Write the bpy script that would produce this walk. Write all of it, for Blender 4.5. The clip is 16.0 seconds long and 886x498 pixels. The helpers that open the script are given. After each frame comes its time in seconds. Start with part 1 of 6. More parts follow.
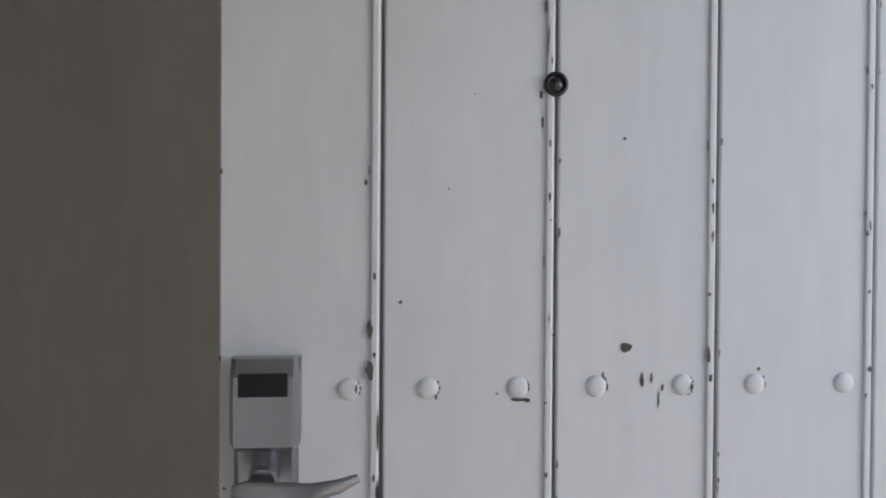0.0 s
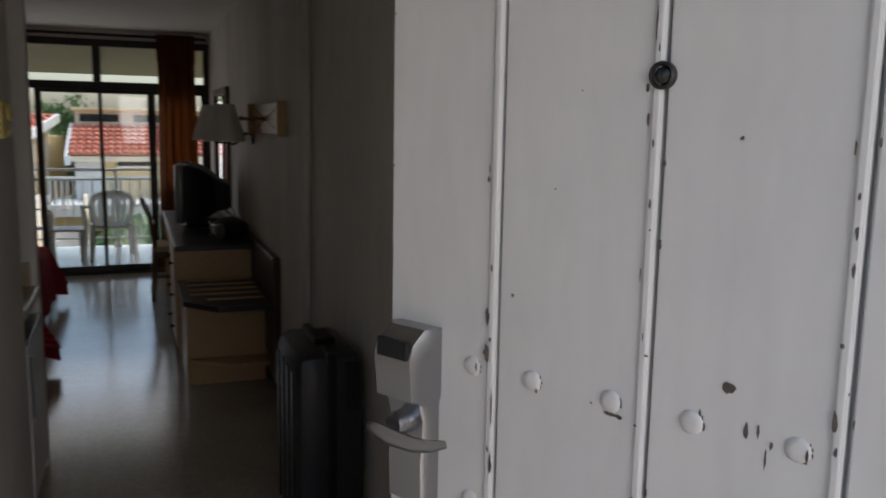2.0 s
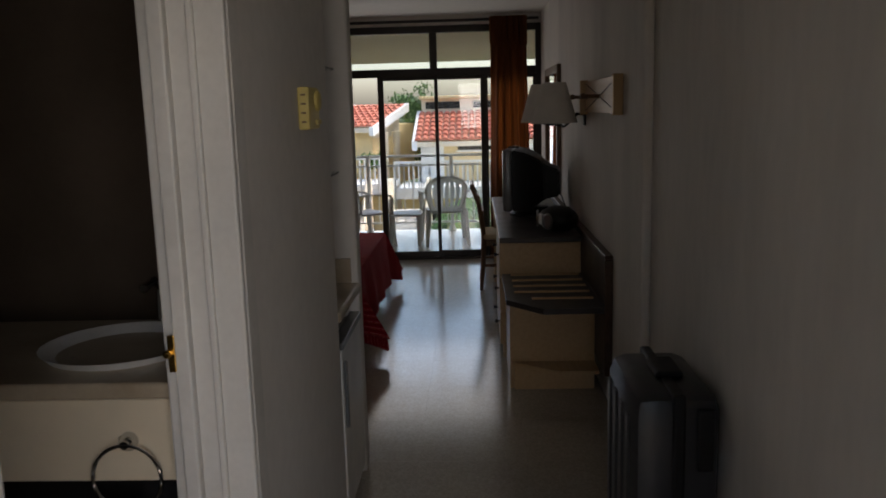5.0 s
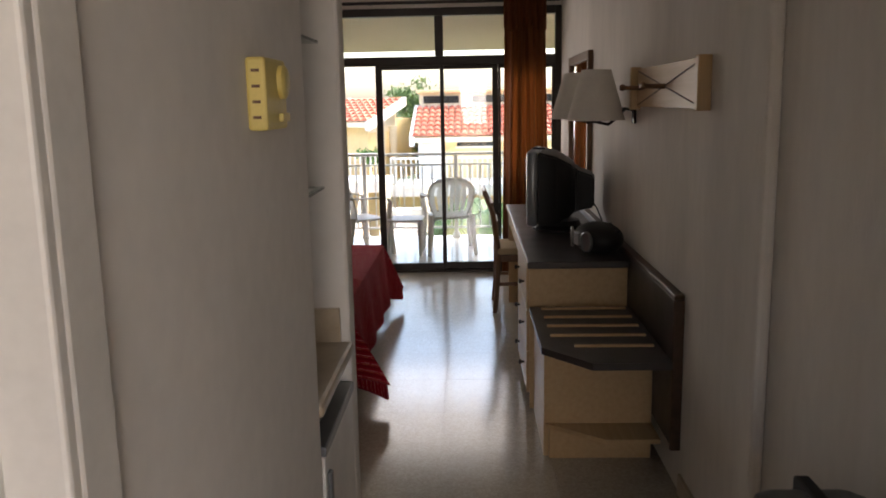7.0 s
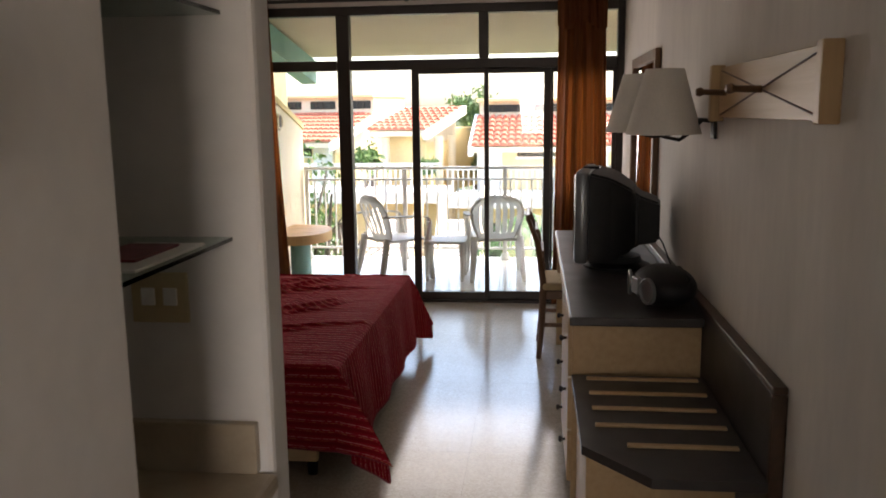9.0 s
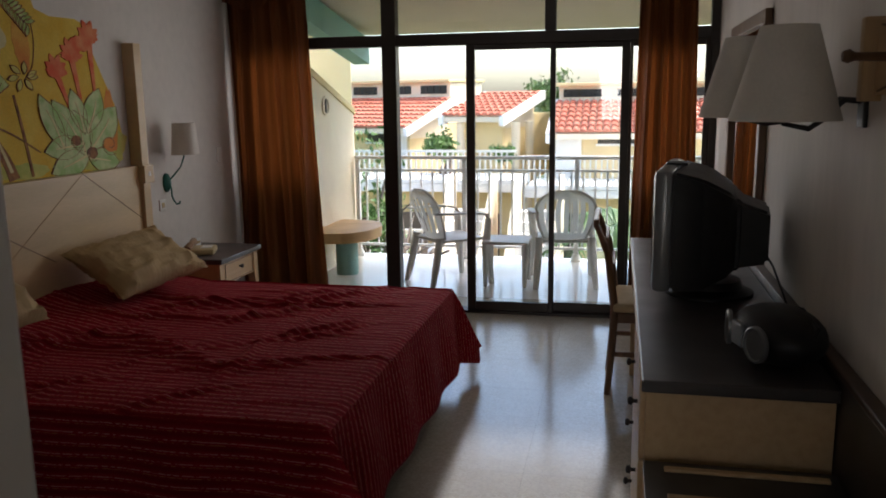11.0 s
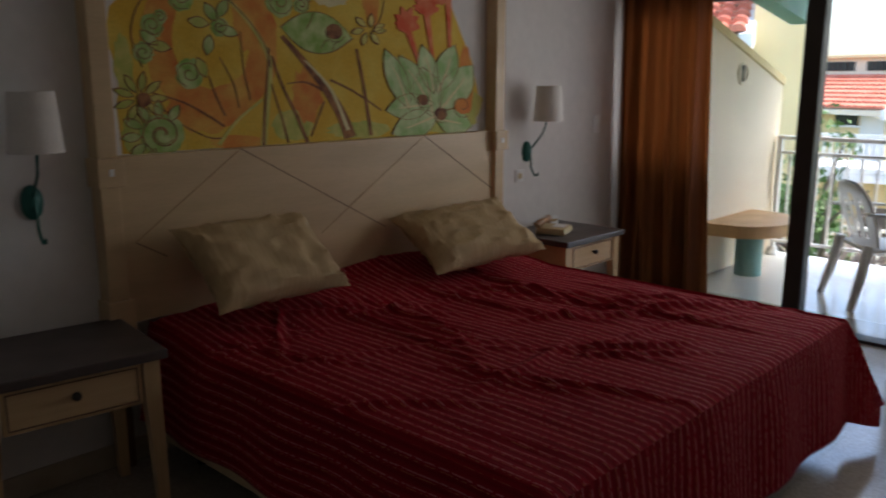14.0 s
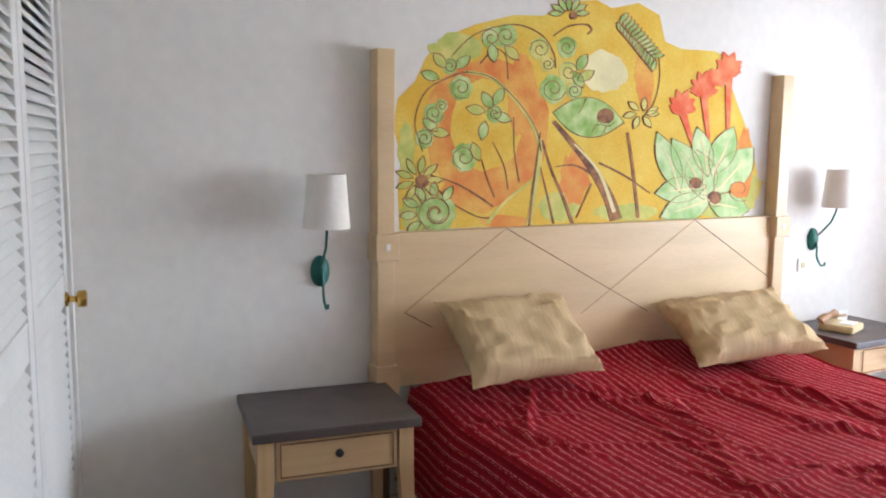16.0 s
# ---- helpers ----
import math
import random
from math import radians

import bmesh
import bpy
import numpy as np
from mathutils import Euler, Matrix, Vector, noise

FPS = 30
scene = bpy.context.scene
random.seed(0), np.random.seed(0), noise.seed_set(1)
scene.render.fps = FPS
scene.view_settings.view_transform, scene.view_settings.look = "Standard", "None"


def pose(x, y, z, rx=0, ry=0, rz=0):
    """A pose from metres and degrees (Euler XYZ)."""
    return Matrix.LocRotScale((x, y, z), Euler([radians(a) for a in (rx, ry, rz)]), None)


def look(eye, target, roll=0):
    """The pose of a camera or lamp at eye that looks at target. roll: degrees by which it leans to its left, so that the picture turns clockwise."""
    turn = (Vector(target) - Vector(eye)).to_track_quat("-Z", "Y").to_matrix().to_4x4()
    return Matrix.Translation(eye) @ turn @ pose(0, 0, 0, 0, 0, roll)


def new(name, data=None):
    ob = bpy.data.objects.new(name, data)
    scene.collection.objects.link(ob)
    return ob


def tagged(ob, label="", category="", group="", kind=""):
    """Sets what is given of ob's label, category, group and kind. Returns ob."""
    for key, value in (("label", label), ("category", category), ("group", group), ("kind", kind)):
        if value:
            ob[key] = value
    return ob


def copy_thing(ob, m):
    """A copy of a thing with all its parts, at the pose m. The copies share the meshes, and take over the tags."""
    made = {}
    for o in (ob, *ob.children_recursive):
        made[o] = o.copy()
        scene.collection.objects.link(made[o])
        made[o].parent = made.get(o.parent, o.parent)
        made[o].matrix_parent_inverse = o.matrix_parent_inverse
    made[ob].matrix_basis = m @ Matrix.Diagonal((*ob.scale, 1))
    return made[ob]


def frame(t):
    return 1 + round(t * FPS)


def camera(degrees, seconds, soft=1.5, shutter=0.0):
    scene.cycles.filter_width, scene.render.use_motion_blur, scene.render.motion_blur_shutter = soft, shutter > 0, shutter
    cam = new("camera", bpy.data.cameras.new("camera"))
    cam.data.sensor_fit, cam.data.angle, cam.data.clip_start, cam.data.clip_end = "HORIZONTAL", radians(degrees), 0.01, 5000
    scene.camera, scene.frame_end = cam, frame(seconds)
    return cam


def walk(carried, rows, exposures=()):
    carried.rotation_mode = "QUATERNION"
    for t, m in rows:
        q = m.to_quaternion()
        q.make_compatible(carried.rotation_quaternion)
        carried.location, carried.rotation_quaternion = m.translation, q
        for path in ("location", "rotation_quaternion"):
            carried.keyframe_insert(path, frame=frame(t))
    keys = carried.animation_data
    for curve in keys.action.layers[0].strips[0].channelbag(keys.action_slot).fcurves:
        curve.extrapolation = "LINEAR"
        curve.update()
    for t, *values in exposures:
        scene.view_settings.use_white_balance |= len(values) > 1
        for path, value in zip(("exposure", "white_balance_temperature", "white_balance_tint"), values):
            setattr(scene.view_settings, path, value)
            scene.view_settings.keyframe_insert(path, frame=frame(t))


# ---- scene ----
cam = camera(57.0, 16.0, soft=1.8, shutter=0.3)
PATH = [
    (0, (-0.534, 0.192, 1.494), (1.322, 0.937, 1.468), 0.4),
    (0.5, (-0.496, 0.235, 1.470), (1.363, 0.972, 1.481), 0.7),
    (1, (-0.422, 0.127, 1.519), (1.229, 1.251, 1.415), -0.0),
    (1.5, (-0.292, -0.079, 1.590), (0.858, 1.531, 1.297), -0.2),
    (2, (-0.179, -0.200, 1.598), (0.523, 1.649, 1.300), 1.0),
    (2.5, (-0.119, -0.282, 1.604), (0.239, 1.664, 1.316), 0.1),
    (3, (-0.002, -0.366, 1.599), (-0.169, 1.605, 1.307), -0.7),
    (3.5, (0.006, -0.265, 1.590), (-0.165, 1.698, 1.246), -0.1),
    (4, (0.000, -0.078, 1.591), (-0.122, 1.889, 1.252), -1.0),
    (5.2, (-0.115, 0.52, 1.583), (-0.19, 2.49, 1.24), -1.6),
    (6.5, (-0.215, 1.2, 1.573), (-0.215, 3.168, 1.22), -2.2),
    (7, (-0.226, 1.406, 1.574), (-0.296, 3.373, 1.22), -1.1),
    (7.5, (-0.22, 1.585, 1.579), (-0.289, 3.552, 1.222), -0.7),
    (8, (-0.188, 1.813, 1.585), (-0.241, 3.785, 1.255), -0.8),
    (8.5, (-0.112, 2.063, 1.577), (-0.294, 4.029, 1.259), -0.6),
    (9, (-0.085, 2.317, 1.566), (-0.308, 4.277, 1.235), -0.7),
    (11.5, (0.028, 3.409, 1.517), (-0.476, 5.31, 1.149), -1.2),
    (12, (0.119, 3.566, 1.474), (-0.495, 5.433, 1.101), -1.5),
    (12.5, (0.103, 3.727, 1.506), (-0.654, 5.535, 1.108), -0.6),
    (13, (0.099, 3.902, 1.463), (-0.786, 5.64, 1.017), -1.2),
    (13.5, (0.001, 4.035, 1.477), (-1.058, 5.677, 1.05), -0.5),
    (14, (0.078, 4.138, 1.45), (-1.267, 5.56, 1.042), 0.0),
    (14.5, (0.108, 4.199, 1.461), (-1.455, 5.378, 1.052), 1.4),
    (15, (0.116, 4.207, 1.478), (-1.538, 5.268, 1.105), 0.5),
    (15.5, (0.131, 4.208, 1.513), (-1.584, 5.186, 1.191), 0.5),
    (16, (0.126, 4.187, 1.519), (-1.64, 5.092, 1.266), 0.5),
]
walk(cam, [(t, look(e, a, r)) for t, e, a, r in PATH],
     exposures=[(0, 1.25, 6050, 8), (1.0, 1.2, 6150, 8), (2.0, 0.85, 6400, 9), (3.0, 0.8, 6400, 9), (4.0, 0.8, 6400, 9), (6.5, 2.4, 7000, 15), (7.5, 2.7, 7050, 15), (9.0, 2.85, 7100, 15),
                (11.5, 2.0, 6400, 11), (12.5, 2.0, 6300, 11), (13.5, 2.0, 6200, 11), (14.0, 2.2, 6150, 11), (14.5, 3.5, 6050, 12), (15.0, 4.7, 5800, 9), (16.0, 5.05, 5550, 8)])

# ---- daylight ----
sky_world = bpy.data.worlds.new("sky")
scene.world = sky_world
sky_world.use_nodes = True
_nt = sky_world.node_tree
_sky = _nt.nodes.new("ShaderNodeTexSky")
_sky.sky_type, _sky.sun_disc = "NISHITA", False
_sky.sun_elevation, _sky.sun_rotation = radians(58), radians(70)
_sky.air_density, _sky.dust_density = 1.0, 3.0
_nt.links.new(_sky.outputs[0], _nt.nodes["Background"].inputs[0])
_nt.nodes["Background"].inputs[1].default_value = 0.15
sun = new("sun", bpy.data.lights.new("sun", "SUN"))
sun.data.energy, sun.data.angle, sun.data.color = 0.9, radians(10), (1.0, 0.95, 0.87)
_el, _az = radians(58), radians(70)
sun.matrix_world = look((0, 0, 0), (-math.cos(_el) * math.sin(_az), -math.cos(_el) * math.cos(_az), -math.sin(_el)))

# the sky's light in the balcony window and in the open side of the landing
def sky_opening(name, at, target, width, height, watts, colour):
    lamp = new(name, bpy.data.lights.new(name, "AREA"))
    lamp.data.shape, lamp.data.size, lamp.data.size_y, lamp.data.energy = "RECTANGLE", width, height, watts
    lamp.data.color = colour
    lamp.matrix_world = look(at, target)


sky_opening("balcony_skylight", (-1.1, 8.905, 1.38), (-1.1, 4.0, 1.28), 3.2, 0.88, 3.8, (0.99, 0.95, 0.95))
sky_opening("landing_skylight", (1.0, -2.35, 1.85), (-0.3, 0.4, 1.3), 3.2, 1.6, 34.0, (1.0, 0.93, 0.88))

# ---- materials ----
def mat(name, col, rough=0.6, var=0.08, scale=6.0, bump=0.0, bscale=80.0, metal=0.0, col2=None, spec=0.5, stretch=(1, 1, 1), fine=0.04, coat=0.0):
    """A surface with a base colour that drifts at two scales towards col2, and a fine relief."""
    m = bpy.data.materials.new(name)
    m.use_nodes = True
    nt = m.node_tree
    p = nt.nodes["Principled BSDF"]
    tc = nt.nodes.new("ShaderNodeTexCoord")
    mp = nt.nodes.new("ShaderNodeMapping")
    mp.inputs["Scale"].default_value = stretch
    nt.links.new(tc.outputs["Object"], mp.inputs[0])
    n1, n2 = nt.nodes.new("ShaderNodeTexNoise"), nt.nodes.new("ShaderNodeTexNoise")
    n1.inputs["Scale"].default_value, n2.inputs["Scale"].default_value = scale, scale * 14
    n1.inputs["Detail"].default_value, n2.inputs["Detail"].default_value = 5, 3
    for n in (n1, n2):
        nt.links.new(mp.outputs[0], n.inputs["Vector"])
    c2 = col2 or tuple(c * (1 - 2.2 * var) for c in col)
    ramp = nt.nodes.new("ShaderNodeMapRange")
    ramp.inputs[1].default_value, ramp.inputs[2].default_value = 0.35, 0.7
    nt.links.new(n1.outputs[0], ramp.inputs[0])
    mix = nt.nodes.new("ShaderNodeMix")
    mix.data_type = "RGBA"
    mix.inputs[6].default_value, mix.inputs[7].default_value = (*col, 1), (*c2, 1)
    nt.links.new(ramp.outputs[0], mix.inputs[0])
    hsv = nt.nodes.new("ShaderNodeHueSaturation")
    add = nt.nodes.new("ShaderNodeMapRange")
    add.inputs[3].default_value, add.inputs[4].default_value = 1 - fine * 2, 1 + fine * 2
    nt.links.new(n2.outputs[0], add.inputs[0])
    nt.links.new(add.outputs[0], hsv.inputs["Value"])
    nt.links.new(mix.outputs[2], hsv.inputs["Color"])
    nt.links.new(hsv.outputs[0], p.inputs["Base Color"])
    rr = nt.nodes.new("ShaderNodeMapRange")
    rr.inputs[3].default_value, rr.inputs[4].default_value = max(0.02, rough * 0.8), min(1, rough * 1.2)
    nt.links.new(n1.outputs[0], rr.inputs[0])
    nt.links.new(rr.outputs[0], p.inputs["Roughness"])
    p.inputs["Metallic"].default_value = metal
    p.inputs["Specular IOR Level"].default_value = spec
    p.inputs["Coat Weight"].default_value = coat
    if bump:
        n3 = nt.nodes.new("ShaderNodeTexNoise")
        n3.inputs["Scale"].default_value, n3.inputs["Detail"].default_value = bscale, 4
        nt.links.new(mp.outputs[0], n3.inputs["Vector"])
        b = nt.nodes.new("ShaderNodeBump")
        b.inputs["Strength"].default_value, b.inputs["Distance"].default_value = min(1, bump), 0.004
        nt.links.new(n3.outputs[0], b.inputs["Height"])
        nt.links.new(b.outputs[0], p.inputs["Normal"])
    return m


def glass(name, tint=(0.93, 0.97, 0.96), rough=0.0):
    m = bpy.data.materials.new(name)
    m.use_nodes = True
    p = m.node_tree.nodes["Principled BSDF"]
    p.inputs["Base Color"].default_value = (*tint, 1)
    p.inputs["Transmission Weight"].default_value, p.inputs["Roughness"].default_value, p.inputs["IOR"].default_value = 1.0, rough, 1.45
    return m


WALL = mat("wall_plaster", (0.74, 0.71, 0.67), 0.85, 0.035, 1.3, 0.12, 55)
WALL_WORN = mat("worn_wall_plaster", (0.79, 0.74, 0.68), 0.8, 0.10, 1.1, 0.3, 60, stretch=(1, 1.6, 0.5))
CEIL = mat("ceiling_paint", (0.78, 0.76, 0.72), 0.9, 0.03, 1.0, 0.2, 50)
ORANGE = mat("orange_render", (0.66, 0.27, 0.10), 0.85, 0.06, 2.0, 0.35, 90)
CREAM = mat("cream_render", (0.80, 0.63, 0.34), 0.85, 0.07, 0.8, 0.2, 30)
PALE = mat("pale_render", (0.82, 0.70, 0.52), 0.85, 0.05, 0.9, 0.2, 30)
WHITE_OUT = mat("white_outdoor_paint", (0.80, 0.79, 0.76), 0.7, 0.05, 1.0)
DOORP = mat("door_paint", (0.62, 0.61, 0.60), 0.42, 0.05, 3.0, 0.12, 30, stretch=(1, 1, 0.25))
TRIM = mat("trim_paint", (0.66, 0.64, 0.60), 0.5, 0.06, 4.0, 0.12, 40)
CHIP = mat("bare_wood_chip", (0.22, 0.19, 0.165), 0.9, 0.2, 60)
BRUSH = mat("brushed_steel", (0.34, 0.34, 0.35), 0.26, 0.01, 8, metal=0.95, fine=0.008)
CHROME = mat("chrome", (0.6, 0.6, 0.6), 0.12, 0.02, 10, metal=1.0)
BLACK = mat("black_plastic", (0.012, 0.012, 0.013), 0.5, 0.1, 20, 0.05, 200, spec=0.28)
# brown bathroom tile, also the dark colour that stands for shaded insides
TILE_AND_SHADE = mat("bathroom_tile_and_shade", (0.16, 0.12, 0.09), 0.35, 0.15, 3)
NEAR_BLACK = mat("near_black", (0.015, 0.014, 0.014), 0.25, 0.1, 5)
BRONZE = mat("dark_bronze_aluminium", (0.028, 0.022, 0.018), 0.45, 0.12, 10, 0.04, 200, metal=0.2)
BEECH = mat("beech_veneer", (0.56, 0.38, 0.20), 0.42, 0.10, 7, 0.08, 60, stretch=(7, 0.35, 7), col2=(0.50, 0.33, 0.165), fine=0.02)
BEECH_V = mat("beech_veneer_upright", (0.56, 0.38, 0.20), 0.42, 0.10, 7, 0.08, 60, stretch=(7, 7, 0.35), col2=(0.50, 0.33, 0.165), fine=0.02)
HEADB = mat("headboard_laminate", (0.62, 0.45, 0.25), 0.4, 0.06, 3, 0.05, 60, stretch=(4, 0.6, 4))
WALNUT = mat("brown_wood", (0.17, 0.085, 0.04), 0.45, 0.15, 6, 0.1, 60, stretch=(6, 6, 0.8))
DKTOP = mat("dark_laminate_top", (0.045, 0.038, 0.036), 0.38, 0.12, 8, 0.06, 200, fine=0.1)
NSTOP = mat("nightstand_top", (0.085, 0.066, 0.062), 0.4, 0.10, 8, 0.05, 200, fine=0.1)
MARBLE = mat("beige_marble", (0.50, 0.42, 0.31), 0.3, 0.12, 7, 0.05, 60, col2=(0.38, 0.30, 0.21))
IVORY = mat("ivory_plastic", (0.62, 0.50, 0.28), 0.45, 0.05, 12)
YELLOWP = mat("yellowed_plastic", (0.66, 0.53, 0.17), 0.45, 0.06, 12)
WHITEP = mat("white_plastic", (0.82, 0.81, 0.78), 0.38, 0.05, 6)
SHADE = mat("lamp_shade_fabric", (0.78, 0.74, 0.68), 0.9, 0.04, 8, 0.2, 500)
GREENM = mat("green_metal", (0.015, 0.13, 0.10), 0.4, 0.1, 20, metal=0.2)
IRON = mat("dark_iron", (0.018, 0.014, 0.013), 0.5, 0.15, 20, 0.1, 120)
TEAL = mat("teal_paint", (0.22, 0.42, 0.38), 0.6, 0.06, 3)
TERRA = mat("orange_wood_top", (0.68, 0.40, 0.17), 0.45, 0.08, 5)
PILLOW = mat("tan_pillow_cloth", (0.50, 0.36, 0.185), 0.85, 0.12, 6, 0.4, 200, stretch=(0.25, 10, 0.25), col2=(0.42, 0.295, 0.135))
SKIRT = mat("tan_valance_cloth", (0.56, 0.43, 0.26), 0.9, 0.06, 6, 0.3, 200)
TOWEL = mat("pale_blue_towel", (0.46, 0.50, 0.62), 0.95, 0.08, 8, 0.6, 300)
ROOFT = mat("roof_tile", (0.46, 0.125, 0.07), 0.8, 0.14, 2.5, 0.2, 40, col2=(0.56, 0.21, 0.13))
LEAF = mat("leaf", (0.06, 0.13, 0.03), 0.55, 0.25, 3, col2=(0.11, 0.19, 0.04))
BARK = mat("bark", (0.17, 0.13, 0.10), 0.9, 0.2, 12, 0.5, 40)
GRASS = mat("grass_ground", (0.09, 0.12, 0.04), 0.95, 0.2, 0.7, 0.4, 20)
SCREEN = mat("tv_glass", (0.02, 0.022, 0.024), 0.1, 0.02, 5)
SILVERP = mat("silver_plastic", (0.19, 0.20, 0.21), 0.3, 0.05, 12, metal=0.4)
BRASS = mat("brass", (0.62, 0.40, 0.10), 0.25, 0.06, 15, metal=1.0)
SUITC = mat("suitcase_shell", (0.035, 0.036, 0.040), 0.32, 0.06, 20, 0.08, 150)
SOFFIT = mat("beige_soffit_paint", (0.66, 0.54, 0.41), 0.85, 0.04, 0.8)


def curtain_material():
    """Dark orange-brown cloth that lets a little light through."""
    m = mat("orange_brown_curtain", (0.22, 0.068, 0.018), 0.75, 0.10, 3, 0.25, 250, stretch=(8, 8, 0.4), col2=(0.12, 0.034, 0.010), fine=0.06)
    nt = m.node_tree
    out = nt.nodes["Material Output"]
    tr, mx = nt.nodes.new("ShaderNodeBsdfTranslucent"), nt.nodes.new("ShaderNodeMixShader")
    tr.inputs[0].default_value = (0.62, 0.22, 0.045, 1)
    mx.inputs[0].default_value = 0.10
    nt.links.new(nt.nodes["Principled BSDF"].outputs[0], mx.inputs[1])
    nt.links.new(tr.outputs[0], mx.inputs[2])
    nt.links.new(mx.outputs[0], out.inputs[0])
    return m


# white plastic with the shade of the backlit balcony chairs put into its colour
CHAIRP = mat("weathered_white_plastic", (0.69, 0.66, 0.60), 0.45, 0.08, 5, 0.05, 80)
RIMW = mat("dark_rim_wood", (0.085, 0.045, 0.026), 0.4, 0.15, 6, 0.1, 60, stretch=(6, 0.8, 6))
CURT = curtain_material()
PANE = glass("window_pane")
SHELFGLASS = glass("green_shelf_glass", (0.62, 0.80, 0.74))
AMBER = mat("amber_glass", (0.75, 0.33, 0.04), 0.3, 0.1, 10)
AMBER.node_tree.nodes["Principled BSDF"].inputs["Transmission Weight"].default_value = 0.8
MIRROR = mat("mirror_silver", (0.85, 0.86, 0.86), 0.03, 0.0, 3, metal=1.0, fine=0.0)


def floor_material():
    m = mat("terrazzo", (0.44, 0.39, 0.32), 0.16, 0.08, 1.2, spec=0.9, fine=0.05)
    nt = m.node_tree
    p = nt.nodes["Principled BSDF"]
    tc = nt.nodes.new("ShaderNodeTexCoord")
    v = nt.nodes.new("ShaderNodeTexVoronoi")
    v.inputs["Scale"].default_value = 120
    nt.links.new(tc.outputs["Object"], v.inputs["Vector"])
    r = nt.nodes.new("ShaderNodeMapRange")
    r.inputs[3].default_value, r.inputs[4].default_value = 0.86, 1.12
    sep = nt.nodes.new("ShaderNodeSeparateColor")
    nt.links.new(v.outputs["Color"], sep.inputs[0])
    nt.links.new(sep.outputs[0], r.inputs[0])
    link = p.inputs["Base Color"].links[0]
    src = link.from_socket
    h = nt.nodes.new("ShaderNodeHueSaturation")
    nt.links.new(src, h.inputs["Color"])
    nt.links.new(r.outputs[0], h.inputs["Value"])
    nt.links.new(h.outputs[0], p.inputs["Base Color"])
    return m


FLOOR = floor_material()
FLOOR_OUT = mat("balcony_tile", (0.78, 0.76, 0.72), 0.16, 0.05, 1.5, spec=0.6)


def spread_material():
    """Crimson woven cloth with broken pale stripes along its length (UV: u across, v along, in metres)."""
    m = bpy.data.materials.new("crimson_striped_cloth")
    m.use_nodes = True
    nt = m.node_tree
    p = nt.nodes["Principled BSDF"]
    p.inputs["Roughness"].default_value, p.inputs["Specular IOR Level"].default_value = 0.9, 0.08
    uv = nt.nodes.new("ShaderNodeUVMap")
    uv.uv_map = "cloth"
    sep = nt.nodes.new("ShaderNodeSeparateXYZ")
    nt.links.new(uv.outputs[0], sep.inputs[0])

    def math_node(op, a, b=None):
        n = nt.nodes.new("ShaderNodeMath")
        n.operation = op
        for k, val in enumerate((a, b)):
            if val is None:
                continue
            if isinstance(val, (int, float)):
                n.inputs[k].default_value = val
            else:
                nt.links.new(val, n.inputs[k])
        return n.outputs[0]

    def noise_at(sx, sy, detail=2):
        mp = nt.nodes.new("ShaderNodeMapping")
        mp.inputs["Scale"].default_value = (sx, sy, 1)
        nt.links.new(uv.outputs[0], mp.inputs[0])
        n = nt.nodes.new("ShaderNodeTexNoise")
        n.inputs["Scale"].default_value, n.inputs["Detail"].default_value = 1.0, detail
        nt.links.new(mp.outputs[0], n.inputs["Vector"])
        return n.outputs[0]

    wob = math_node("MULTIPLY", math_node("SUBTRACT", noise_at(5, 3), 0.5), 0.15)
    ph = math_node("ADD", math_node("MULTIPLY", sep.outputs[0], 27.0), wob)
    tri = math_node("PINGPONG", ph, 0.5)
    line = math_node("GREATER_THAN", tri, 0.44)
    line2 = math_node("GREATER_THAN", math_node("PINGPONG", math_node("ADD", ph, 0.22), 0.5), 0.455)
    dash = math_node("GREATER_THAN", noise_at(120, 62, 2), 0.46)
    dash2 = math_node("GREATER_THAN", noise_at(120, 55, 2), 0.50)
    pale = math_node("MULTIPLY", line, dash)
    gold = math_node("MULTIPLY", line2, dash2)
    band = math_node("ADD", math_node("MULTIPLY", tri, 1.15), math_node("MULTIPLY", math_node("SUBTRACT", noise_at(30, 4, 4), 0.5), 0.8))
    base = nt.nodes.new("ShaderNodeMix")
    base.data_type = "RGBA"
    base.inputs[6].default_value, base.inputs[7].default_value = (0.19, 0.005, 0.012, 1), (0.43, 0.017, 0.033, 1)
    nt.links.new(band, base.inputs[0])
    m1 = nt.nodes.new("ShaderNodeMix")
    m1.data_type = "RGBA"
    m1.inputs[7].default_value = (0.52, 0.17, 0.17, 1)
    nt.links.new(pale, m1.inputs[0])
    nt.links.new(base.outputs[2], m1.inputs[6])
    m2 = nt.nodes.new("ShaderNodeMix")
    m2.data_type = "RGBA"
    m2.inputs[7].default_value = (0.42, 0.13, 0.07, 1)
    nt.links.new(gold, m2.inputs[0])
    nt.links.new(m1.outputs[2], m2.inputs[6])
    nt.links.new(m2.outputs[2], p.inputs["Base Color"])
    b = nt.nodes.new("ShaderNodeBump")
    b.inputs["Strength"].default_value, b.inputs["Distance"].default_value = 0.5, 0.004
    relief = math_node("ADD", math_node("MULTIPLY", tri, 0.55), math_node("ADD", noise_at(160, 12, 3), math_node("MULTIPLY", noise_at(28, 3.5, 3), 1.8)))
    nt.links.new(relief, b.inputs["Height"])
    nt.links.new(b.outputs[0], p.inputs["Normal"])
    return m


SPREAD = spread_material()


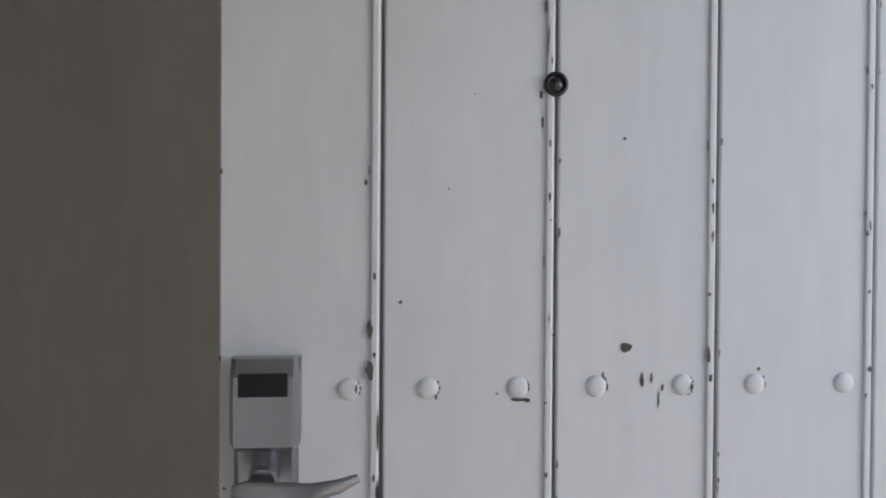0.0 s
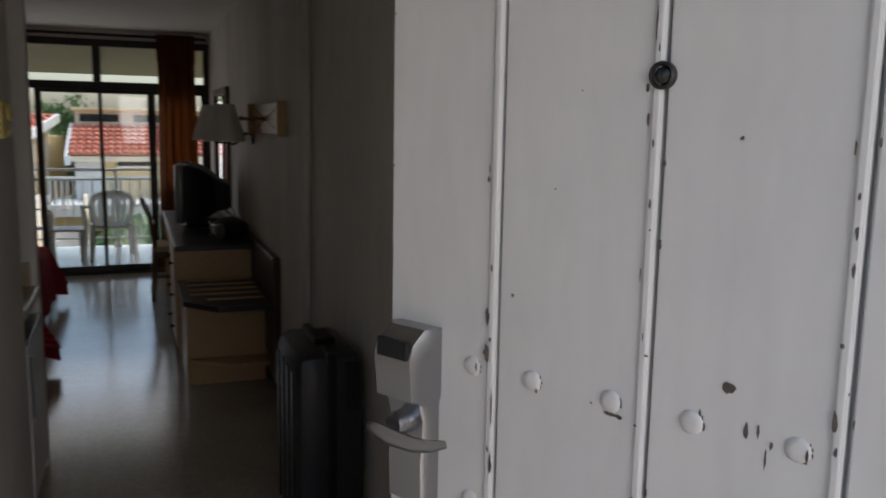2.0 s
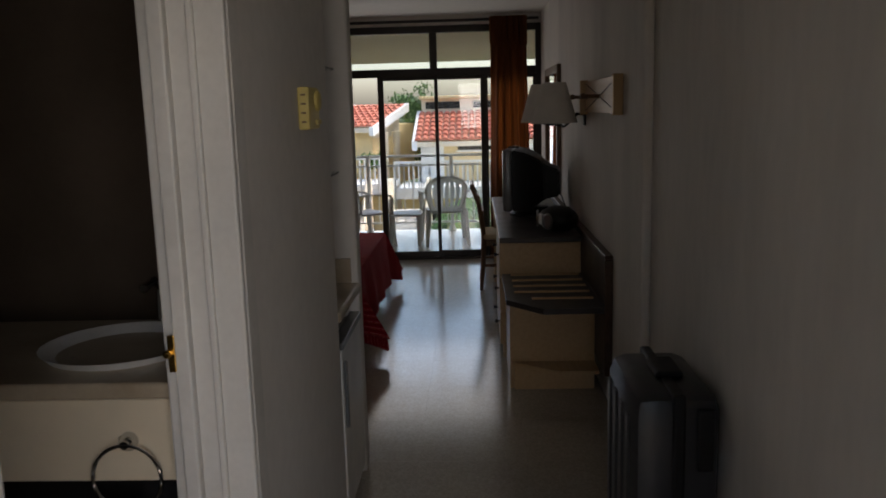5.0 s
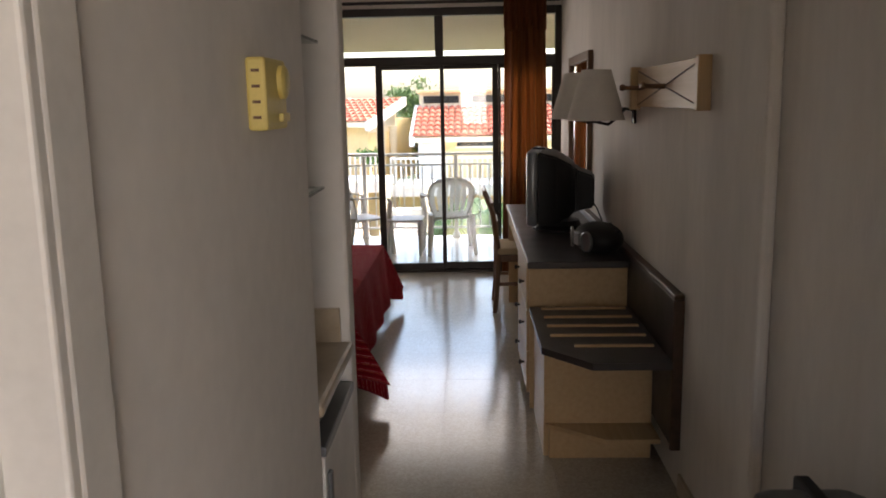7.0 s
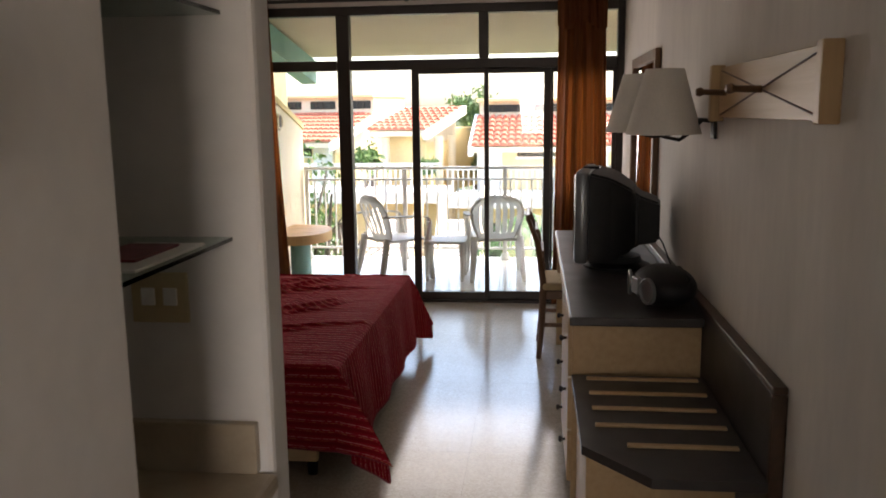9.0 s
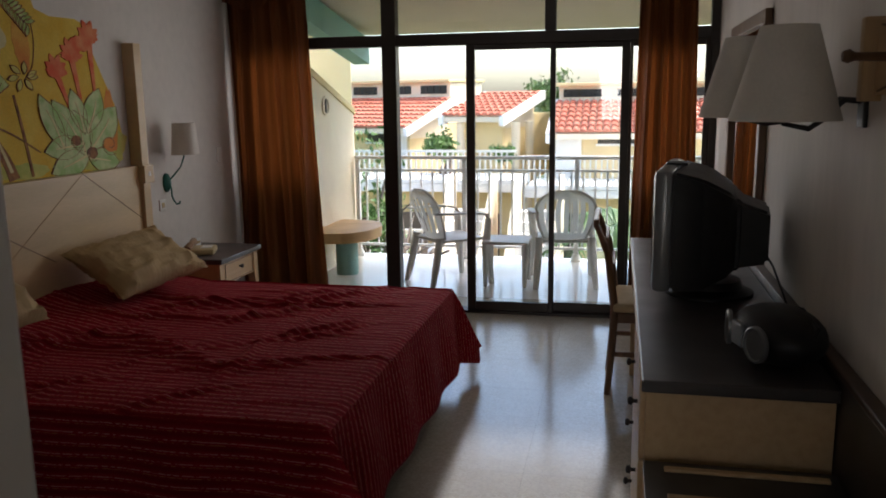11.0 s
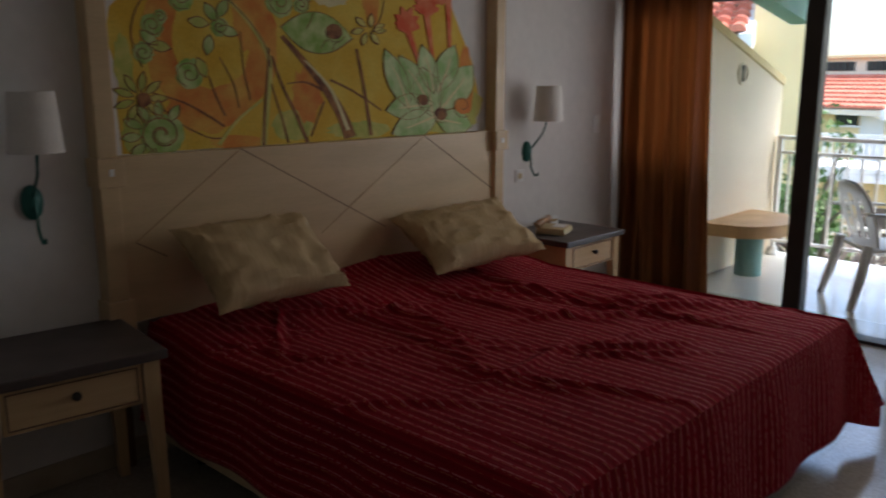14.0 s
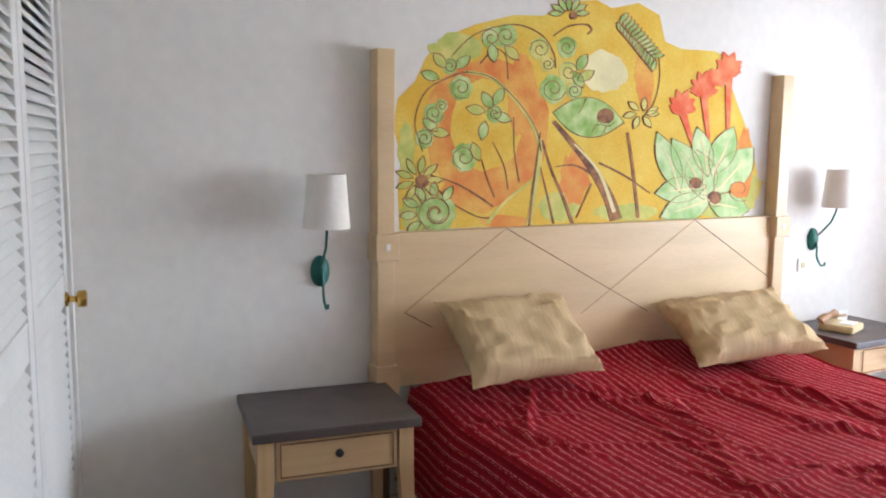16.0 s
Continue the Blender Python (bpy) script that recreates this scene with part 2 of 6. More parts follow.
# ---- mesh helpers ----
def bx(bm, x0, x1, y0, y1, z0, z1, bevel=0.0, m=None):
    """Adds a box, its edges rounded by bevel, turned by m."""
    g = bmesh.ops.create_cube(bm, size=1)["verts"]
    bmesh.ops.transform(bm, verts=g, matrix=Matrix.Translation(((x0 + x1) / 2, (y0 + y1) / 2, (z0 + z1) / 2)) @ Matrix.Diagonal((x1 - x0, y1 - y0, z1 - z0, 1)))
    if bevel:
        es = list({e for v in g for e in v.link_edges})
        r = bmesh.ops.bevel(bm, geom=es, offset=bevel, segments=2, affect="EDGES", profile=0.5)
        g = list({v for f in r["faces"] for v in f.verts} | {v for v in g if v.is_valid})
    if m is not None:
        bmesh.ops.transform(bm, verts=[v for v in g if v.is_valid], matrix=m)
    return bm


def cube(x0, x1, y0, y1, z0, z1, bevel=0.0, m=None):
    return bx(bmesh.new(), x0, x1, y0, y1, z0, z1, bevel, m)


def tube(bm, pts, r, seg=10, caps=True):
    """A round bar along pts; r is one radius or one for each point."""
    pts = [Vector(p) for p in pts]
    rs = r if isinstance(r, (list, tuple)) else [r] * len(pts)
    rings = []
    up = Vector((0.13, 0.31, 0.94)).normalized()
    for i, p in enumerate(pts):
        d = (pts[min(i + 1, len(pts) - 1)] - pts[max(i - 1, 0)]).normalized()
        a = d.cross(up)
        if a.length < 1e-3:
            a = d.cross(Vector((1, 0, 0)))
        a.normalize()
        b = d.cross(a)
        rings.append([bm.verts.new(p + rs[i] * (math.cos(2 * math.pi * k / seg) * a + math.sin(2 * math.pi * k / seg) * b)) for k in range(seg)])
    for q, w in zip(rings, rings[1:]):
        for k in range(seg):
            bm.faces.new((q[k], q[(k + 1) % seg], w[(k + 1) % seg], w[k]))
    if caps:
        bm.faces.new(rings[0][::-1])
        bm.faces.new(rings[-1])
    return bm


def lathe(bm, profile, seg=20, m=None, caps=True):
    """Turns a profile of (radius, height) about z."""
    rings = []
    for r, z in profile:
        rings.append([bm.verts.new((r * math.cos(2 * math.pi * k / seg), r * math.sin(2 * math.pi * k / seg), z)) for k in range(seg)])
    for q, w in zip(rings, rings[1:]):
        for k in range(seg):
            bm.faces.new((q[k], q[(k + 1) % seg], w[(k + 1) % seg], w[k]))
    if caps:
        bm.faces.new(rings[0][::-1])
        bm.faces.new(rings[-1])
    if m is not None:
        bmesh.ops.transform(bm, verts=[v for ring in rings for v in ring], matrix=m)
    return bm


def prism(bm, poly, lo, hi, axis="z"):
    """Draws a flat outline out between lo and hi along an axis."""
    def at(p, h):
        return {"z": (p[0], p[1], h), "x": (h, p[0], p[1]), "y": (p[0], h, p[1])}[axis]
    a, b = [bm.verts.new(at(p, lo)) for p in poly], [bm.verts.new(at(p, hi)) for p in poly]
    n = len(poly)
    bm.faces.new(a[::-1])
    bm.faces.new(b)
    for k in range(n):
        bm.faces.new((a[k], a[(k + 1) % n], b[(k + 1) % n], b[k]))
    return bm


def finish(bm, smooth=False):
    bmesh.ops.recalc_face_normals(bm, faces=bm.faces)
    for f in bm.faces:
        f.smooth = smooth


def mesh_ob(name, bm, material, smooth=False):
    finish(bm, smooth)
    me = bpy.data.meshes.new(name)
    bm.to_mesh(me)
    bm.free()
    me.materials.append(material)
    if smooth:
        me.set_sharp_from_angle(angle=radians(40))
    return new(name, me)


def part(name, bm, material, parent, label="", smooth=False, local=False):
    """One mesh under a thing or a part; its vertices are in the world, or in the thing's own space if local."""
    ob = mesh_ob(name, bm, material, smooth)
    ob.parent = parent
    if not local:
        m = parent.matrix_basis.copy()
        q = parent
        while q.parent:
            m = q.parent.matrix_basis @ q.matrix_parent_inverse @ m
            q = q.parent
        ob.matrix_parent_inverse = m.inverted()
    return tagged(ob, label)


def thing(name, at, label, category, group="", turn=0.0):
    ob = new(name)
    ob.empty_display_size = 0.1
    ob.matrix_basis = pose(*at, 0, 0, turn)
    return tagged(ob, label, category, group)


def setting(name, bm, material, label="", smooth=False):
    return tagged(mesh_ob(name, bm, material, smooth), label, "", "", "structure")
# ---- the shell of the place ----
H = 2.5
floor_ob = setting("floor", cube(-3.0, 0.75, -2.6, 9.02, -0.14, -0.004), mat("grout", (0.42, 0.37, 0.30), 0.4, 0.1, 10), "cement bed under the floor tiles")
setting("ceiling", cube(-3.0, 0.75, -0.06, 9.02, H, H + 0.15), CEIL, "plain painted ceiling")

_w = cube(0.6, 0.75, -0.06, 9.1, -0.1, H)
bx(_w, 0.56, 0.6, 3.62, 3.77, 0, H, 0.012)
setting("wall_east", _w, WALL_WORN, "scuffed off-white plaster wall with a shallow pilaster")
setting("wall_west", cube(-2.97, -2.82, 3.9, 9.02, -0.1, H), WALL, "white plaster wall behind the bed")
_w = cube(-2.97, -0.43, -0.06, 0.06, -0.1, H)
bx(_w, 0.465, 0.6, -0.06, 0.06, -0.1, H)
bx(_w, -0.43, 0.465, -0.06, 0.06, 2.09, H)
setting("wall_south", _w, WALL, "plaster entrance wall with the door opening")
_w = cube(-3.6, -0.53, -0.075, -0.0605, -0.1, 2.9)
bx(_w, 0.565, 1.6, -0.075, -0.0605, -0.1, 2.9)
bx(_w, -0.53, 0.565, -0.075, -0.0605, 2.19, 2.9)
setting("wall_outer", _w, ORANGE, "orange rendered outer wall")
_w = cube(-0.53, -0.43, -0.09, -0.061, 0, 2.19, 0.006)
bx(_w, 0.465, 0.565, -0.09, -0.061, 0, 2.19, 0.006)
bx(_w, -0.43, 0.465, -0.09, -0.061, 2.09, 2.19, 0.006)
bx(_w, -0.435, -0.426, -0.06, 0.062, 0, 2.09, 0.003)
bx(_w, 0.456, 0.468, -0.06, 0.062, 0, 2.09, 0.004)
bx(_w, -0.426, 0.456, -0.06, 0.062, 2.078, 2.092, 0.004)
setting("door_frame", _w, TRIM, "white painted door frame with chipped edges")
_w = cube(-0.75, -0.6, 0.06, 1.18, -0.1, H)
bx(_w, -0.75, -0.6, 2.09, 3.27, -0.1, H)
bx(_w, -0.75, -0.6, 1.18, 2.09, 2.06, H)
setting("wall_corridor", _w, WALL, "white plaster corridor wall")
_w = cube(-0.765, -0.585, 1.165, 1.185, 0, 2.075, 0.005)
bx(_w, -0.602, -0.583, 1.10, 1.17, 0, 2.13, 0.006)
bx(_w, -0.765, -0.585, 2.072, 2.095, 0, 2.075, 0.005)
bx(_w, -0.735, -0.70, 2.045, 2.075, 0, 2.06, 0.005)
bx(_w, -0.66, -0.645, 2.058, 2.075, 0, 2.06, 0.004)
bx(_w, -0.602, -0.583, 2.09, 2.17, 0, 2.13, 0.006)
bx(_w, -0.602, -0.583, 1.17, 2.09, 2.07, 2.13, 0.006)
setting("door_frame_bathroom", _w, TRIM, "cream painted bathroom door frame with stepped moulding")
# bathroom shell
_w = cube(-2.6, -0.75, 0.06, 0.16, -0.1, H)
bx(_w, -2.7, -2.6, 0.06, 3.27, -0.1, H)
bx(_w, -2.7, -1.16, 3.17, 3.27, -0.1, 1.88)
bx(_w, -2.7, -1.16, 3.17, 3.27, 2.05, H)
bx(_w, -2.7, -1.16, 3.17, 3.27, 1.88, 2.05)
bx(_w, -0.93, -0.75, 3.17, 3.27, 1.88, 2.05)
bx(_w, -1.16, -0.75, 3.17, 3.27, -0.1, 1.88)
bx(_w, -1.16, -0.75, 3.17, 3.27, 2.05, H)
setting("wall_bathroom", _w, TILE_AND_SHADE, "brown tiled bathroom walls")
# niche, fin and the wall towards the closet
_w = cube(-1.30, -1.16, 3.27, 3.91, -0.1, H)
bx(_w, -1.16, -0.6, 3.81, 3.91, -0.1, H, 0.012)
bx(_w, -2.97, -1.30, 3.80, 3.90, -0.1, H)
setting("wall_niche", _w, WALL, "white plaster fin and back of the minibar niche")
# window wall: lintel and piers
_w = cube(-2.82, 0.6, 8.92, 9.06, 2.406, H)
bx(_w, -2.82, -2.765, 8.92, 9.06, 0, 2.406)
setting("wall_north", _w, WALL, "plaster lintel over the balcony window")
_w = cube(0.588, 0.602, 0.07, 3.6, 0, 0.09, 0.004)
bx(_w, 0.588, 0.602, 3.79, 4.5, 0, 0.09, 0.004)
setting("baseboard", _w, MARBLE, "beige stone skirting")
setting("baseboard_bed", cube(-2.822, -2.808, 4.4, 8.9, 0, 0.09, 0.004), MARBLE, "beige stone skirting behind the bed")
setting("baseboard_corridor", cube(-0.602, -0.588, 2.17, 3.26, 0, 0.09, 0.004), MARBLE, "beige stone skirting in the corridor")

# ---- balcony window ----
win = thing("window_1", (-1.1, 8.98, 0), "dark bronze aluminium window wall with sliding balcony doors, one slid open", "")
win["kind"] = "structure"
_f = cube(-2.765, -2.70, 8.93, 9.03, 0, 2.405, 0.005)
part("jamb", _f, BRONZE, win)
part("jamb", cube(0.547, 0.606, 8.93, 9.03, 0, 2.405, 0.005), BRONZE, win)
part("mullion", cube(-1.683, -1.579, 8.93, 9.03, 0.0, 2.338, 0.006), BRONZE, win)
part("mullion", cube(-0.534, -0.459, 8.93, 9.03, 1.984, 2.338, 0.006), BRONZE, win)
part("head_rail", cube(-2.70, 0.547, 8.93, 9.03, 2.336, 2.405, 0.005), BRONZE, win)
for a, b in ((-2.70, -1.683), (-1.579, 0.547)):
    part("transom", cube(a, b, 8.93, 9.03, 1.905, 1.984, 0.005), BRONZE, win)
part("threshold", cube(-2.70, -1.683, 8.93, 9.03, 0, 0.07, 0.005), BRONZE, win)
part("threshold", cube(-1.579, 0.547, 8.92, 9.04, -0.002, 0.018, 0.003), BRONZE, win)


def pane(x0, x1, z0, z1, y, parent):
    ob = part("pane", cube(x0, x1, y - 0.003, y + 0.003, z0, z1), PANE, parent, "clear window glass")
    ob.visible_shadow = False


pane(-2.70, -1.683, 0.07, 1.905, 8.99, win)
for a, b in ((-2.70, -1.683), (-1.579, -0.534), (-0.459, 0.547)):
    pane(a, b, 1.984, 2.336, 8.99, win)


def sash(x0, x1, y, s0, s1):
    """A sliding leaf with stiles s0 and s1 wide."""
    d = part("sliding_door", cube(x0, x0 + s0, y - 0.02, y + 0.02, 0.02, 1.905, 0.004), BRONZE, win, "sliding balcony door leaf")
    part("stile", cube(x1 - s1, x1, y - 0.02, y + 0.02, 0.02, 1.905, 0.004), BRONZE, d)
    part("rail", cube(x0 + s0, x1 - s1, y - 0.02, y + 0.02, 0.02, 0.085, 0.004), BRONZE, d)
    part("rail", cube(x0 + s0, x1 - s1, y - 0.02, y + 0.02, 1.868, 1.905, 0.004), BRONZE, d)
    pane(x0 + s0, x1 - s1, 0.085, 1.868, y, d)


sash(-1.078, -0.458, 8.955, 0.06, 0.036)
sash(-0.495, 0.036, 9.0, 0.036, 0.055)
sash(0.036, 0.547, 8.955, 0.02, 0.03)

# ---- entrance door, standing open ----
door = thing("door_1", (0.449, 0.0, 0.018), "white planked entrance door with round studs, chipped paint and a card lock, standing open", "", turn=180 - 61.5)
door["kind"] = "structure"
DZ0, DZ1 = 0.012, 2.04
part("core", cube(0.0, 0.758, -0.042, -0.012, DZ0, DZ1, 0.002), DOORP, door, local=True)
_edges = [0.0, 0.107, 0.274, 0.438, 0.606, 0.758]
for a, b in zip(_edges, _edges[1:]):
    part("plank", cube(a + 0.0019, b - 0.0019, -0.0122, 0.0, DZ0, DZ1, 0.002), DOORP, door, local=True)
    if b < 0.7:
        bead = cube(b + 0.003, b + 0.011, -0.002, 0.003, DZ0, DZ1, 0.002)
        part("bead", bead, DOORP, door, local=True)
_stud = None
for z in (1.333, 1.185, 0.40, 0.25, 1.80, 1.95):
    for x in (0.637, 0.562, 0.475, 0.397, 0.309, 0.234, 0.139, 0.05):
        if _stud is None:
            bm = bmesh.new()
            lathe(bm, [(0.0108, 0.0), (0.0104, 0.0010), (0.0086, 0.0024), (0.005, 0.0031), (0.0012, 0.0033)], 16, Matrix.Rotation(radians(-90), 4, "X"))
            _stud = part("stud", bm, DOORP, door, smooth=True, local=True)
        else:
            ob = new("stud", _stud.data)
            ob.parent = door
        (_stud if z == 1.333 and x == 0.637 else ob).location = (x, 0.0, z)
bm = bmesh.new()
lathe(bm, [(0.0118, 0.0), (0.0118, 0.005), (0.0095, 0.0068), (0.0082, 0.0045), (0.0078, 0.002)], 24, Matrix.Translation((0.440, 0, 1.625)) @ Matrix.Rotation(radians(-90), 4, "X"))
peep = part("peephole", bm, IRON, door, "dark round peephole", smooth=True, local=True)
bm = bmesh.new()
lathe(bm, [(0.0079, 0.0), (0.007, 0.003), (0.003, 0.0052), (0.0005, 0.0056)], 20, Matrix.Translation((0.440, 0.001, 1.625)) @ Matrix.Rotation(radians(-90), 4, "X"))
part("lens", bm, SCREEN, peep, smooth=True).parent = peep
# card lock: sculpted housing, slot, lever
lock = part("lock_case", bmesh.new(), BRUSH, door, "brushed steel hotel card lock", local=True)
_prof = [(1.168, 0.022), (1.215, 0.024), (1.262, 0.020), (1.283, 0.026), (1.290, 0.041), (1.335, 0.045), (1.352, 0.040), (1.366, 0.022)]
bm = bmesh.new()
_rows = []
for z, d in _prof:
    w = 0.0315 if z > 1.285 else 0.029
    _rows.append([bm.verts.new((0.7115 + sx * w * k, y, z)) for sx, k, y in ((-1, 1, 0.0), (-1, 1, d * 0.55), (-1, 0.82, d), (1, 0.82, d), (1, 1, d * 0.55), (1, 1, 0.0))])
for r0, r1 in zip(_rows, _rows[1:]):
    for k in range(5):
        bm.faces.new((r0[k], r0[k + 1], r1[k + 1], r1[k]))
bm.faces.new(_rows[0])
bm.faces.new(_rows[-1])
finish(bm, True)
bm.to_mesh(lock.data)
bm.free()
lock.data.set_sharp_from_angle(angle=radians(35))
part("card_slot", cube(0.690, 0.733, 0.0395, 0.0462, 1.3355, 1.356, 0.001), BLACK, lock, local=True)
bm = bmesh.new()
lathe(bm, [(0.014, 0.015), (0.0135, 0.034), (0.011, 0.042)], 18, Matrix.Translation((0.712, 0, 1.260)) @ Matrix.Rotation(radians(-90), 4, "X"))
part("spindle", bm, BRUSH, lock, smooth=True, local=True)
bm = bmesh.new()
tube(bm, [(0.735, 0.052, 1.256), (0.725, 0.056, 1.256), (0.700, 0.058, 1.254), (0.668, 0.057, 1.254), (0.645, 0.053, 1.258), (0.628, 0.048, 1.264)], [0.006, 0.0095, 0.010, 0.0085, 0.0065, 0.004], 12)
bmesh.ops.scale(bm, verts=bm.verts, vec=(1, 0.55, 1), space=Matrix.Translation((0, -0.056, 0)))
part("lever", bm, BRUSH, lock, "brushed steel lever handle", smooth=True, local=True)

bm = bmesh.new()
bx(bm, 0.680, 0.744, -0.066, -0.041, 1.165, 1.372, 0.010)
inner = part("inner_lock_plate", bm, SUITC, door, "dark rounded inner lock plate", smooth=True, local=True)
bm = bmesh.new()
tube(bm, [(0.712, -0.064, 1.256), (0.712, -0.098, 1.256), (0.700, -0.106, 1.256), (0.640, -0.106, 1.256)], [0.010, 0.010, 0.010, 0.008], 10)
part("inner_lever", bm, BRUSH, inner, smooth=True, local=True)


def chip(parent, x, z, w, h, seed, y=0.0006):
    """A flake of missing paint with a ragged outline."""
    rnd = random.Random(seed)
    if any(b + 0.002 < x < b + 0.013 for b in _edges[1:-1]):
        y = 0.0034
    bm = bmesh.new()
    n = 11
    vs = [bm.verts.new((x + w / 2 * math.cos(2 * math.pi * k / n) * rnd.uniform(0.55, 1.15), y, z + h / 2 * math.sin(2 * math.pi * k / n) * rnd.uniform(0.55, 1.15))) for k in range(n)]
    f = bm.faces.new(vs)
    bmesh.ops.solidify(bm, geom=[f], thickness=0.0008)
    part("paint_chip", bm, CHIP, parent, local=True)


_c = 0
for px, py, w, h in ((645, 580, 12, 36), (645, 652, 16, 40), (637, 322, 8, 12), (698, 533, 9, 8), (1102, 617, 22, 20), (1132, 677, 8, 30), (1150, 672, 6, 24), (1170, 690, 7, 16), (1163, 712, 4, 40),
                    (1254, 630, 8, 40), (1260, 360, 6, 20), (1260, 412, 6, 22), (943, 160, 7, 18), (946, 210, 6, 24), (1096, 236, 7, 7), (905, 708, 34, 7), (922, 709, 14, 9), (868, 697, 6, 5), (660, 760, 5, 90),
                    (968, 592, 8, 5), (1268, 587, 4, 5), (760, 700, 5, 14), (623, 684, 5, 22), (1222, 690, 5, 22), (1060, 668, 5, 16), (1216, 703, 12, 5), (826, 163, 3, 4), (781, 331, 5, 4), (660, 870, 8, 50), (955, 60, 4, 60), (961, 100, 4, 16), (1352, 658, 8, 7)):
    _c += 1
    chip(door, 0.637 - 0.000548 * (px - 609), 1.333 + (686 - py) * 0.000537, w * 0.00055, h * 0.00054, _c, 0.0006 if _c not in (22, 23, 24) else 0.004)
for k in range(46):
    rnd = random.Random(100 + k)
    chip(door, rnd.choice([0.612, 0.445, 0.281, 0.114, 0.752, rnd.uniform(0.05, 0.7)]) + rnd.uniform(-0.004, 0.004), rnd.uniform(0.3, 2.0), rnd.uniform(0.002, 0.005), rnd.uniform(0.002, 0.009), 200 + k)

for k, x in enumerate((0.637, 0.562, 0.475, 0.397, 0.309, 0.234)):
    rnd = random.Random(400 + k)
    for q in range(3):
        ang = math.pi + 0.35 * (q - 1.4) + rnd.uniform(-0.15, 0.15)
        chip(door, x + 0.0112 * math.cos(ang), 1.333 + 0.0112 * math.sin(ang), rnd.uniform(0.0015, 0.003), rnd.uniform(0.003, 0.006), 500 + 7 * k + q)
for k in range(40):
    rnd = random.Random(700 + k)
    b = rnd.choice(_edges[1:-1])
    chip(door, b + rnd.choice((-0.003, 0.0125, 0.007)), rnd.uniform(1.05, 1.75), rnd.uniform(0.0015, 0.004), rnd.uniform(0.004, 0.016), 800 + k)

# ---- corridor fittings ----
sw = thing("card_switch", (-0.6, 0.66, 1.30), "ivory plastic key-card switch with a card in its slot", "switch")
part("back_plate", cube(-0.6, -0.589, 0.565, 0.63, 1.243, 1.358, 0.003), IVORY, sw)
part("rocker", cube(-0.59, -0.585, 0.585, 0.612, 1.285, 1.318, 0.002), IVORY, sw)
_b = bmesh.new()
bx(_b, -0.6, -0.562, 0.632, 0.735, 1.238, 1.350, 0.009)
part("housing", _b, IVORY, sw, smooth=True)
part("key_card", cube(-0.585, -0.5835, 0.655, 0.708, 1.335, 1.378, 0.0005), WHITEP, sw, "white plastic key card")
part("mark", cube(-0.5625, -0.5612, 0.672, 0.688, 1.262, 1.266), IRON, sw)

th = thing("thermostat", (-0.6, 2.86, 1.59), "yellowed plastic thermostat box with vent slots and a dial", "thermostat")
part("case", cube(-0.6, -0.566, 2.785, 2.94, 1.532, 1.655, 0.006), YELLOWP, th)
for k in range(4):
    part("vent_slot", cube(-0.590, -0.576, 2.7843, 2.7855, 1.552 + k * 0.026, 1.557 + k * 0.026), WALNUT, th)
bm = bmesh.new()
lathe(bm, [(0.030, 0.0), (0.030, 0.008), (0.024, 0.012)], 22, Matrix.Translation((-0.566, 2.895, 1.615)) @ Matrix.Rotation(radians(90), 4, "Y"))
part("dial", bm, YELLOWP, th, smooth=True)
part("slider", cube(-0.566, -0.558, 2.87, 2.925, 1.545, 1.56, 0.002), YELLOWP, th)

# bathroom things
van = thing("vanity", (-1.1, 2.4, 0), "stone vanity counter with white basin and pale apron", "vanity")
part("counter", cube(-2.0, -0.755, 2.165, 2.75, 0.945, 0.985, 0.006), MARBLE, van)
part("apron", cube(-2.0, -0.755, 2.17, 2.20, 0.745, 0.944, 0.003), PALE, van)
# near-black block, set back under the counter
part("support", cube(-2.0, -0.755, 2.25, 2.74, 0.0, 0.744), NEAR_BLACK, van)
bm = bmesh.new()
lathe(bm, [(0.16, 0.99), (0.20, 1.03), (0.205, 1.036), (0.195, 1.034), (0.14, 1.0), (0.03, 0.992)], 28, Matrix.Translation((-1.02, 2.44, -0.03)))
part("basin", bm, WHITEP, van, "white ceramic basin", smooth=True)
bm = bmesh.new()
tube(bm, [(-1.0, 2.66, 0.985), (-1.0, 2.66, 1.10), (-1.0, 2.62, 1.13), (-1.0, 2.55, 1.12)], 0.012, 10)
part("tap", bm, CHROME, van, smooth=True)
tr = thing("towel_ring", (-0.905, 2.17, 0.84), "chrome towel ring on the vanity apron", "towel ring")
bm = bmesh.new()
lathe(bm, [(0.022, 0.0), (0.022, 0.012), (0.012, 0.024), (0.010, 0.032)], 18, Matrix.Translation((-0.905, 2.17, 0.845)) @ Matrix.Rotation(radians(90), 4, "X"))
part("rosette", bm, CHROME, tr, smooth=True)
bm = bmesh.new()
tube(bm, [(-0.905 + 0.08 * math.sin(a), 2.14, 0.765 + 0.08 * math.cos(a)) for a in [2 * math.pi * k / 28 for k in range(29)]], 0.0045, 8, caps=False)
part("ring", bm, CHROME, tr, smooth=True)


